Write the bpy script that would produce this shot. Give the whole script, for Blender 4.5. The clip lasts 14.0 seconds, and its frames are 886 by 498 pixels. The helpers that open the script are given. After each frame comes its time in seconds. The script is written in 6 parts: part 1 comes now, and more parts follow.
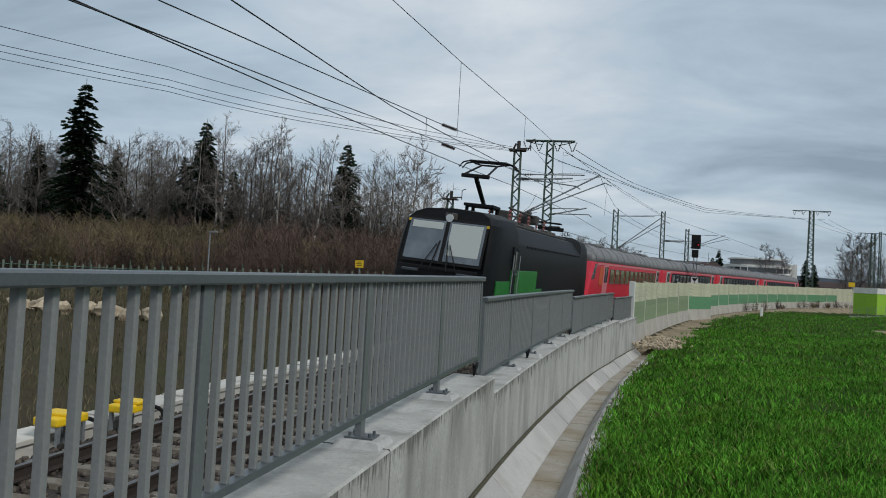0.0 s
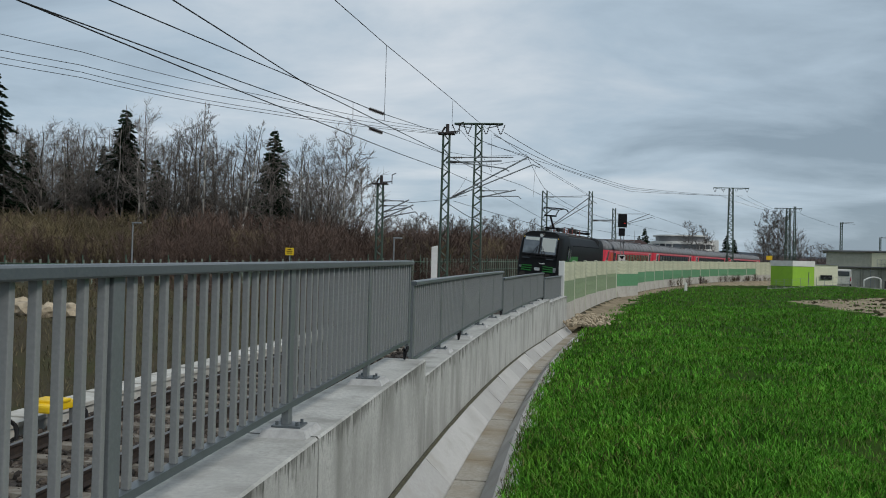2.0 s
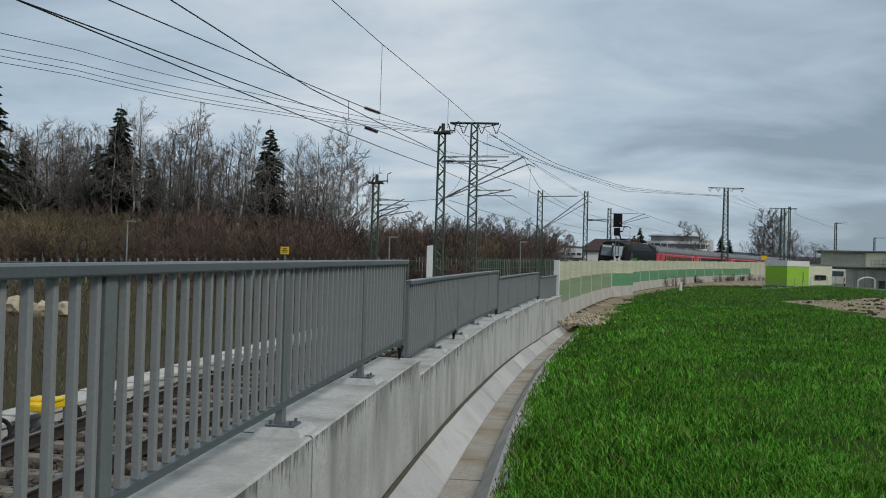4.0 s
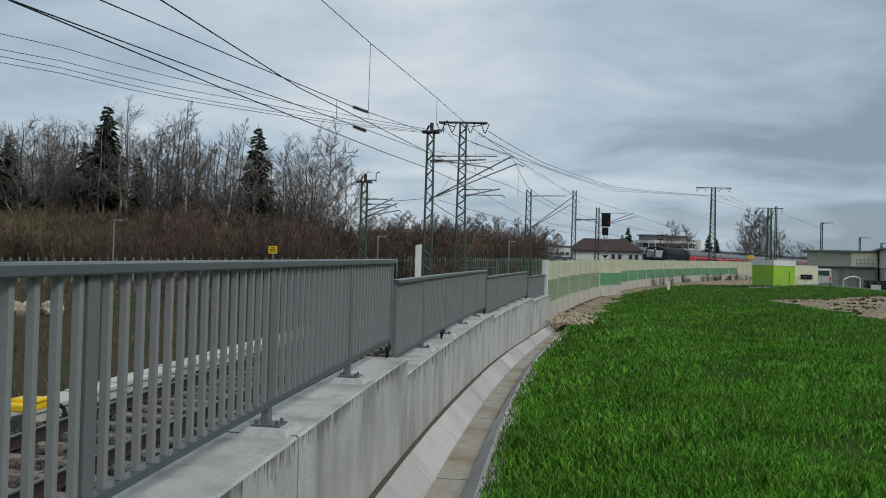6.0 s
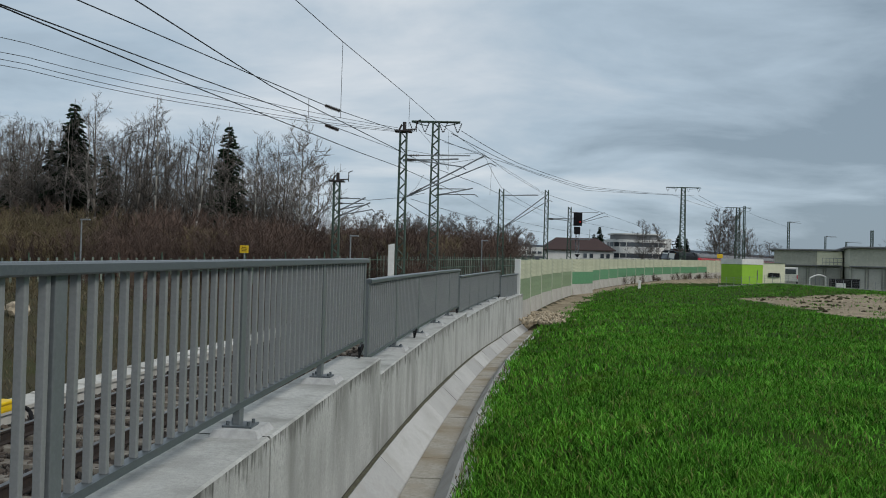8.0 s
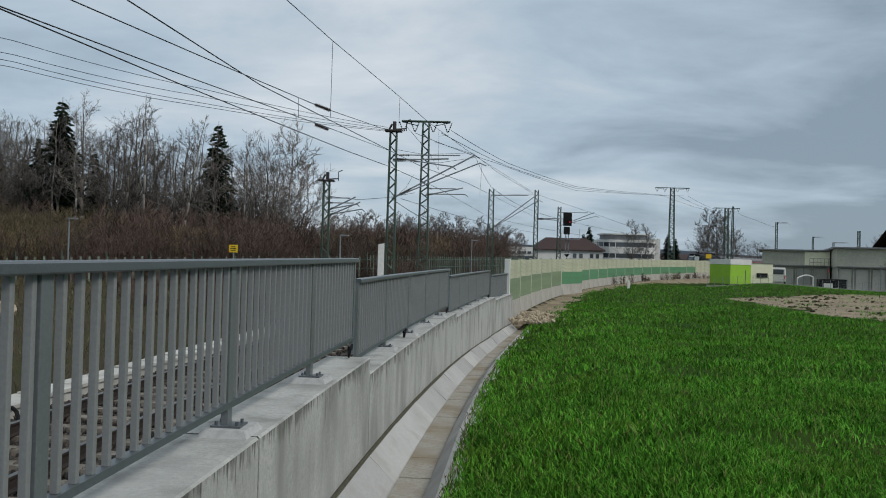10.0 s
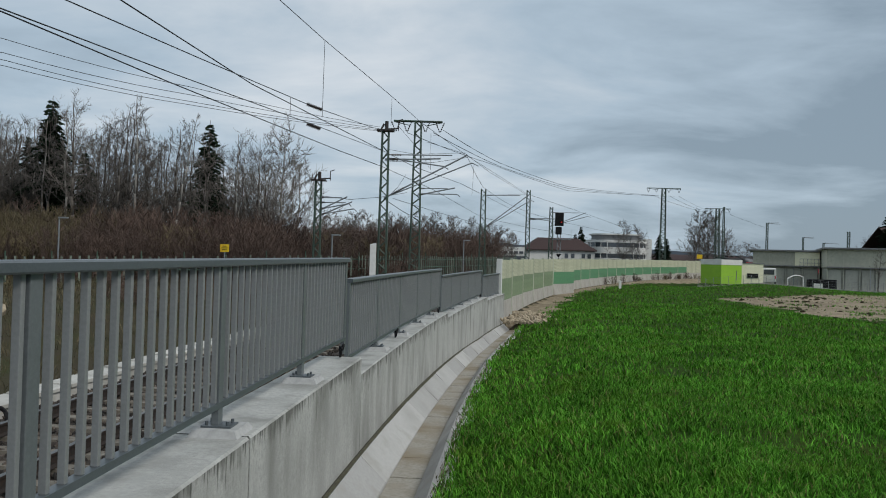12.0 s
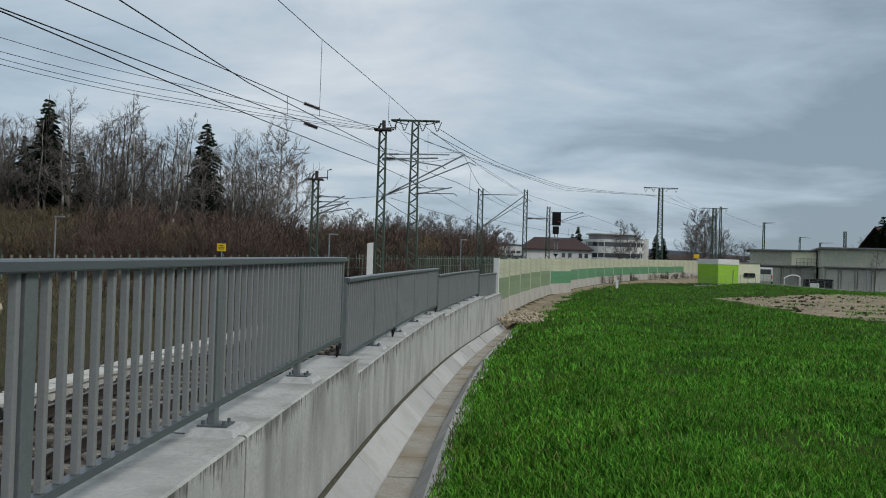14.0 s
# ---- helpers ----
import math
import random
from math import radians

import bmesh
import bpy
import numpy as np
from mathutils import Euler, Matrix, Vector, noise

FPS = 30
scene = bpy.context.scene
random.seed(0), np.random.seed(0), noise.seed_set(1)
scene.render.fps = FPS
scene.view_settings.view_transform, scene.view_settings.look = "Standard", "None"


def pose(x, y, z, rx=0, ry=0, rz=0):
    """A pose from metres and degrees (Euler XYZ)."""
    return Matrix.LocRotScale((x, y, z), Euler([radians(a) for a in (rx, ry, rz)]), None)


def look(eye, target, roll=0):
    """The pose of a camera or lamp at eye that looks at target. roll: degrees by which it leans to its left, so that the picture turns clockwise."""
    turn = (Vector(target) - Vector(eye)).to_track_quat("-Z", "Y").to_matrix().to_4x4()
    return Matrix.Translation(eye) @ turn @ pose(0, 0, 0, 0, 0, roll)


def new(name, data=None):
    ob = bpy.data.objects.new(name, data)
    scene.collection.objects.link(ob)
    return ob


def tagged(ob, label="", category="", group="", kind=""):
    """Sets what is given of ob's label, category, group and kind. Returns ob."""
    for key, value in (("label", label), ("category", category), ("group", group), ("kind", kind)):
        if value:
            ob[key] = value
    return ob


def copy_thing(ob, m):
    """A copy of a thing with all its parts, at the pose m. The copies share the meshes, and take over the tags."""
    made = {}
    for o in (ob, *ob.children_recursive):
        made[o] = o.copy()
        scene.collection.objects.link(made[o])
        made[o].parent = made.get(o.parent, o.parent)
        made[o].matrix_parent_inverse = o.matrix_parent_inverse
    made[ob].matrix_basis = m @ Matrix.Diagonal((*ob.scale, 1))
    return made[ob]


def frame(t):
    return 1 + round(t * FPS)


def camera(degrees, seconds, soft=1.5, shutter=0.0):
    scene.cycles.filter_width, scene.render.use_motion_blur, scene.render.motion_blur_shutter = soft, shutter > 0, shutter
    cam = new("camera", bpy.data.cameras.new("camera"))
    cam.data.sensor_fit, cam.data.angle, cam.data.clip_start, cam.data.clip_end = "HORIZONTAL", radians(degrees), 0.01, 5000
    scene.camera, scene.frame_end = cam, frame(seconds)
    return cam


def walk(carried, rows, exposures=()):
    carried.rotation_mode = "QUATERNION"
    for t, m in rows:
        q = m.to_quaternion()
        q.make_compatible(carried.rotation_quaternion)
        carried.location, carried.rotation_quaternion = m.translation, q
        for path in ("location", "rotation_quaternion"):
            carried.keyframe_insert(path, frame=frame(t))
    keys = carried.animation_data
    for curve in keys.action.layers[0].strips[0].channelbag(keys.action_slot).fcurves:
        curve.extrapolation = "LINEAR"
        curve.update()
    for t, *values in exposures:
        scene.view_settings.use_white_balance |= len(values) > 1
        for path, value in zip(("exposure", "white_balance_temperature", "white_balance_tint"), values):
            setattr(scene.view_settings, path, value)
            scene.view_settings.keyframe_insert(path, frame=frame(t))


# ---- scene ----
cam = camera(60.0, 14.0, soft=1.0)
walk(cam, [(t, pose(x, y, z, rx, ry, rz)) for t, x, y, z, rx, ry, rz in (
    (0.0, -0.095, -0.017, 1.6, 91.78, -3.12, 9.73),
    (0.5, -0.087, -0.016, 1.6, 91.33, -2.46, 7.68),
    (1.0, -0.062, -0.011, 1.6, 90.9, -1.8, 6.16),
    (1.5, -0.039, -0.007, 1.6, 90.82, -1.53, 5.18),
    (2.0, -0.033, -0.006, 1.6, 90.8, -1.44, 4.75),
    (2.5, -0.031, -0.006, 1.6, 90.79, -1.49, 4.74),
    (3.0, -0.031, -0.006, 1.6, 90.78, -1.5, 4.71),
    (5.5, -0.012, -0.002, 1.6, 90.73, -1.6, 3.77),
    (6.0, -0.011, -0.002, 1.6, 90.73, -1.57, 3.58),
    (6.5, -0.011, -0.002, 1.6, 90.74, -1.49, 3.19),
    (7.0, -0.011, -0.002, 1.6, 90.71, -1.46, 2.53),
    (7.5, -0.01, -0.002, 1.6, 90.71, -1.44, 2.02),
    (8.0, -0.01, -0.002, 1.6, 90.73, -1.48, 1.56),
    (10.5, -0.006, -0.001, 1.6, 90.73, -1.6, 0.76),
    (11.0, -0.005, -0.001, 1.6, 90.73, -1.65, 0.69),
    (11.5, -0.004, -0.001, 1.6, 90.74, -1.62, 0.44),
    (12.0, -0.003, -0.001, 1.6, 90.74, -1.65, 0.21),
    (12.5, -0.002, -0.0, 1.6, 90.73, -1.69, 0.18),
    (13.0, -0.002, -0.0, 1.6, 90.7, -1.71, 0.16),
    (13.5, -0.001, -0.0, 1.6, 90.7, -1.7, 0.15),
    (14.0, 0.0, 0.0, 1.6, 90.7, -1.7, 0.0),
)])

# ---- the line: every rail, wall and fence follows one curve to the right ----
RADIUS, HEAD0 = 250.0, 0.06
P0 = Vector((-1.49, 5.0))
CENTRE = P0 + RADIUS * Vector((math.cos(HEAD0), -math.sin(HEAD0)))
TRACK = -4.1


def along(s, off=0.0):
    """Plan point at s metres along the railing's line, off metres to its right."""
    a = HEAD0 + s / RADIUS
    return CENTRE.x - (RADIUS - off) * math.cos(a), CENTRE.y + (RADIUS - off) * math.sin(a)


def heading(s):
    """Degrees about z that turn local +y into the line's direction."""
    return -math.degrees(HEAD0 + s / RADIUS)


def line_coords(x, y):
    """s and off of a plan point."""
    dx, dy = x - CENTRE.x, y - CENTRE.y
    return (math.atan2(dy, -dx) - HEAD0) * RADIUS, RADIUS - math.hypot(dx, dy)


def track_line():
    """Centre of the track: it keeps beside the wall at first and then bends away from the barrier more gently."""
    out, (x, y), h, step = [], along(-40.0 * RADIUS / (RADIUS - TRACK), TRACK), HEAD0 - 40.0 / (RADIUS - TRACK), 0.5
    for k in range(800):
        s = -40 + step * k
        out.append((x, y))
        c = lerp(s, ((30, 1 / (RADIUS - TRACK)), (60, 0.0033), (100, 0.0021), (150, 0.0019), (230, 0.0030)))
        x, y, h = x + step * math.sin(h + c * step / 2), y + step * math.cos(h + c * step / 2), h + c * step
    return out


def track_at(s, off=0.0):
    """Plan point at s metres along the track, off metres to its right."""
    k = min(max((s + 40) / 0.5, 0), 798)
    (x0, y0), (x1, y1) = TRACK_PTS[int(k)], TRACK_PTS[int(k) + 1]
    u = k - int(k)
    return x0 + (x1 - x0) * u + (y1 - y0) * 2 * off, y0 + (y1 - y0) * u - (x1 - x0) * 2 * off


def track_heading(s):
    (x0, y0), (x1, y1) = track_at(s - 0.5), track_at(s + 0.5)
    return -math.degrees(math.atan2(x1 - x0, y1 - y0))


def rail_z(s):
    return lerp(s, ((0, -0.85), (25, -0.6), (50, -0.42), (66, -0.3), (104, 0.0), (145, 0.0), (200, -0.1), (300, -0.3)))


def lerp(x, table):
    if x <= table[0][0]:
        return table[0][1]
    for (a, u), (b, v) in zip(table, table[1:]):
        if x <= b:
            return u + (v - u) * (x - a) / (b - a)
    return table[-1][1]


def bank_z(s):
    """Height of the grass edge along the drain."""
    return lerp(s, ((-6, -0.05), (1.5, -0.66), (5, -0.77), (11.6, -0.98), (18, -1.22), (26, -1.43), (34, -1.4), (62, -1.0), (112, -0.6), (160, -0.5)))


def smooth(a, b, x):
    k = min(max((x - a) / (b - a), 0), 1)  # a may exceed b for a falling ramp
    return k * k * (3 - 2 * k)


def grass_z(x, y):
    """The lawn's height: it falls gently ahead and dips to the drain."""
    s, off = line_coords(x, y)
    field = -0.03 * min(max(y, -8), 30) - 0.003 * min(max(y - 30, 0), 70) + 0.7 * smooth(54, 36, x) * smooth(55, 100, y) * smooth(8, 16, off)
    field += 0.06 * noise.noise((x * 0.35, y * 0.35, 0))
    k = smooth(1.25, 4.2, off)
    return bank_z(s) * (1 - k) + field * k


TRACK_PTS = track_line()


# ---- world and light: an overcast sky with brighter breaks ----
world = bpy.data.worlds.new("overcast_sky")
scene.world = world
world.use_nodes = True
wn, wl = world.node_tree.nodes, world.node_tree.links
wn.clear()
w_out, w_bg = wn.new("ShaderNodeOutputWorld"), wn.new("ShaderNodeBackground")
sky = wn.new("ShaderNodeTexSky")
sky.sky_type, sky.sun_disc, sky.sun_elevation, sky.sun_rotation = "NISHITA", False, radians(41), radians(121)
coord, sep = wn.new("ShaderNodeTexCoord"), wn.new("ShaderNodeSeparateXYZ")
wl.new(coord.outputs["Generated"], sep.inputs[0])
# cloud sheet at a fixed height: direction divided by its height
zmax = wn.new("ShaderNodeMath")
zmax.operation, zmax.inputs[1].default_value = "MAXIMUM", 0.0
wl.new(sep.outputs["Z"], zmax.inputs[0])
zadd = wn.new("ShaderNodeMath")
zadd.operation, zadd.inputs[1].default_value = "ADD", 0.22
wl.new(zmax.outputs[0], zadd.inputs[0])
div = wn.new("ShaderNodeVectorMath")
div.operation = "DIVIDE"
comb = wn.new("ShaderNodeCombineXYZ")
for k in range(3):
    wl.new(zadd.outputs[0], comb.inputs[k])
wl.new(coord.outputs["Generated"], div.inputs[0])
wl.new(comb.outputs[0], div.inputs[1])
turn = wn.new("ShaderNodeMapping")
turn.inputs["Rotation"].default_value = (0, 0, radians(-12))
turn.inputs["Scale"].default_value = (1.15, 1.7, 0.4)
turn.inputs["Location"].default_value = (3.1, 0.6, 0)
wl.new(div.outputs[0], turn.inputs[0])
cloud = wn.new("ShaderNodeTexNoise")
cloud.inputs["Scale"].default_value, cloud.inputs["Detail"].default_value = 1.0, 9
cloud.inputs["Roughness"].default_value, cloud.inputs["Distortion"].default_value = 0.56, 0.35
wl.new(turn.outputs[0], cloud.inputs["Vector"])
ramp = wn.new("ShaderNodeValToRGB")
for e, (at, col) in zip((ramp.color_ramp.elements[0], ramp.color_ramp.elements[1], ramp.color_ramp.elements.new(0.5)),
                        ((0.22, (0.265, 0.345, 0.42, 1)), (0.66, (0.665, 0.83, 0.985, 1)), (0.43, (0.445, 0.552, 0.65, 1)))):
    e.position, e.color = at, col
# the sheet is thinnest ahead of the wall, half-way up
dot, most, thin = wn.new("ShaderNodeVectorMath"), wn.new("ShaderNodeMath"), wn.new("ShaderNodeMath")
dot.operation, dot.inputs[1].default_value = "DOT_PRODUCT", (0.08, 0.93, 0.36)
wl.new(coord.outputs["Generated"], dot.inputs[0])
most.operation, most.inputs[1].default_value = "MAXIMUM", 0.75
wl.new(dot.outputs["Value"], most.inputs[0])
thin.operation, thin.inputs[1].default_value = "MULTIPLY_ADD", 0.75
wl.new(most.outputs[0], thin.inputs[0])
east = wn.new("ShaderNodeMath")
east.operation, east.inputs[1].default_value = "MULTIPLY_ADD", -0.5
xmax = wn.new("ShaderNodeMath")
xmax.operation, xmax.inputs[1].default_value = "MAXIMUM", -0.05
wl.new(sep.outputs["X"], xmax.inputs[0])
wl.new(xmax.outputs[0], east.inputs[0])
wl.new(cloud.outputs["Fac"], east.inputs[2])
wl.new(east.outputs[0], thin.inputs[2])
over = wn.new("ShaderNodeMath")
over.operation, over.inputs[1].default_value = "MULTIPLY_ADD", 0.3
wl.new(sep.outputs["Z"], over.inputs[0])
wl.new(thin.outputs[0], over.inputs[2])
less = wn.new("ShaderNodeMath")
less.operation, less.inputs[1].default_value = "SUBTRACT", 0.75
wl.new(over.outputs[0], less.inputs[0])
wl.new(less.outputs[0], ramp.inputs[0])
sky_dim = wn.new("ShaderNodeVectorMath")
sky_dim.operation, sky_dim.inputs["Scale"].default_value = "SCALE", 0.1
wl.new(sky.outputs[0], sky_dim.inputs[0])
mixw = wn.new("ShaderNodeMix")
mixw.data_type = "RGBA"
mixw.inputs["Factor"].default_value = 0.9
wl.new(sky_dim.outputs[0], mixw.inputs["A"])
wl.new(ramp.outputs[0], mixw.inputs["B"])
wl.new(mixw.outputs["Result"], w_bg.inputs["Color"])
w_bg.inputs["Strength"].default_value = 1.0
wl.new(w_bg.outputs[0], w_out.inputs[0])
sun = new("sun", bpy.data.lights.new("sun", "SUN"))
sun.data.energy, sun.data.angle, sun.data.color = 2.1, radians(16), (1.0, 0.97, 0.93)
sun.matrix_world = look((0, 0, 0), (-0.75, 0.45, -0.76))
scene.view_settings.exposure = -0.05


# ---- materials ----
def mat(name, base, rough=0.6, metal=0.0, grain=None, stain=None, bump=0.0, scale=8.0, vary=0.0, island=0.0, spec=0.5):
    """Procedural material: base colour with coarse stains and fine grain, object-to-object variation and relief."""
    m = bpy.data.materials.new(name)
    m.use_nodes = True
    n, l = m.node_tree.nodes, m.node_tree.links
    b = n["Principled BSDF"]
    b.inputs["Roughness"].default_value, b.inputs["Metallic"].default_value = rough, metal
    b.inputs["Specular IOR Level"].default_value = spec
    tc = n.new("ShaderNodeTexCoord")
    col = n.new("ShaderNodeRGB")
    col.outputs[0].default_value = (*base, 1)
    out = col.outputs[0]

    def blend(fac, other):
        nonlocal out
        mx = n.new("ShaderNodeMix")
        mx.data_type = "RGBA"
        l.new(fac, mx.inputs["Factor"])
        l.new(out, mx.inputs["A"])
        mx.inputs["B"].default_value = (*other, 1)
        out = mx.outputs["Result"]

    def noisy(sc, lo, hi, detail=5, stretch=(1, 1, 1)):
        mp = n.new("ShaderNodeMapping")
        mp.inputs["Scale"].default_value = stretch
        l.new(tc.outputs["Object"], mp.inputs[0])
        t = n.new("ShaderNodeTexNoise")
        t.inputs["Scale"].default_value, t.inputs["Detail"].default_value, t.inputs["Roughness"].default_value = sc, detail, 0.6
        l.new(mp.outputs[0], t.inputs["Vector"])
        r = n.new("ShaderNodeMapRange")
        r.inputs["From Min"].default_value, r.inputs["From Max"].default_value = lo, hi
        l.new(t.outputs["Fac"], r.inputs["Value"])
        return r.outputs[0], t

    if stain:
        f, _ = noisy(stain[1], 0.45, 0.75, 6, stain[2] if len(stain) > 2 else (1, 1, 1))
        blend(f, stain[0])
    if grain:
        f, _ = noisy(grain[1], 0.4, 0.7, 3)
        blend(f, grain[0])
    if vary or island:
        src = n.new("ShaderNodeObjectInfo").outputs["Random"] if vary else n.new("ShaderNodeNewGeometry").outputs["Random Per Island"]
        hsv = n.new("ShaderNodeHueSaturation")
        r = n.new("ShaderNodeMapRange")
        r.inputs["To Min"].default_value, r.inputs["To Max"].default_value = 1 - (vary or island), 1 + (vary or island)
        l.new(src, r.inputs["Value"])
        l.new(r.outputs[0], hsv.inputs["Value"])
        l.new(out, hsv.inputs["Color"])
        out = hsv.outputs[0]
    l.new(out, b.inputs["Base Color"])
    if bump:
        _, t = noisy(scale, 0, 1, 6)
        bp = n.new("ShaderNodeBump")
        bp.inputs["Strength"].default_value, bp.inputs["Distance"].default_value = bump, 0.02
        l.new(t.outputs["Fac"], bp.inputs["Height"])
        l.new(bp.outputs[0], b.inputs["Normal"])
    return m


def streak(m, dark, across=6.0, down=0.35, lo=0.5, hi=0.72, drip=0.0):
    """Adds water streaks that run down the faces of a material."""
    n, l = m.node_tree.nodes, m.node_tree.links
    b = n["Principled BSDF"]
    src = b.inputs["Base Color"].links[0].from_socket
    tc, mp, t, r, mx = n.new("ShaderNodeTexCoord"), n.new("ShaderNodeMapping"), n.new("ShaderNodeTexNoise"), n.new("ShaderNodeMapRange"), n.new("ShaderNodeMix")
    mp.inputs["Scale"].default_value = (across, across, down)
    l.new(tc.outputs["Object"], mp.inputs[0])
    l.new(mp.outputs[0], t.inputs["Vector"])
    t.inputs["Scale"].default_value, t.inputs["Detail"].default_value = 1.0, 6
    r.inputs["From Min"].default_value, r.inputs["From Max"].default_value = lo, hi
    r.inputs["To Max"].default_value = 0.88
    l.new(t.outputs["Fac"], r.inputs["Value"])
    if drip:
        # stains start at the thing's top edge and thin out downwards, its flat top is washed clean
        sp, geo, sn, a1, a2 = n.new("ShaderNodeSeparateXYZ"), n.new("ShaderNodeNewGeometry"), n.new("ShaderNodeSeparateXYZ"), n.new("ShaderNodeMath"), n.new("ShaderNodeMath")
        l.new(tc.outputs["Object"], sp.inputs[0])
        l.new(geo.outputs["Normal"], sn.inputs[0])
        a1.operation, a1.inputs[1].default_value = "MULTIPLY_ADD", drip
        l.new(sp.outputs["Z"], a1.inputs[0])
        l.new(t.outputs["Fac"], a1.inputs[2])
        a2.operation, a2.inputs[1].default_value = "MULTIPLY_ADD", -0.3
        l.new(sn.outputs["Z"], a2.inputs[0])
        l.new(a1.outputs[0], a2.inputs[2])
        l.new(a2.outputs[0], r.inputs["Value"])
    mx.data_type = "RGBA"
    l.new(r.outputs[0], mx.inputs["Factor"])
    l.new(src, mx.inputs["A"])
    mx.inputs["B"].default_value = (*dark, 1)
    l.new(mx.outputs["Result"], b.inputs["Base Color"])


def glass(name, tint=(0.6, 0.65, 0.7), rough=0.02):
    m = bpy.data.materials.new(name)
    m.use_nodes = True
    b = m.node_tree.nodes["Principled BSDF"]
    b.inputs["Base Color"].default_value, b.inputs["Roughness"].default_value = (*tint, 1), rough
    b.inputs["Transmission Weight"].default_value, b.inputs["IOR"].default_value = 1.0, 1.2
    return m


def glow(name, col, power):
    m = bpy.data.materials.new(name)
    m.use_nodes = True
    b = m.node_tree.nodes["Principled BSDF"]
    b.inputs["Base Color"].default_value = (*col, 1)
    b.inputs["Emission Color"].default_value, b.inputs["Emission Strength"].default_value = (*col, 1), power
    return m


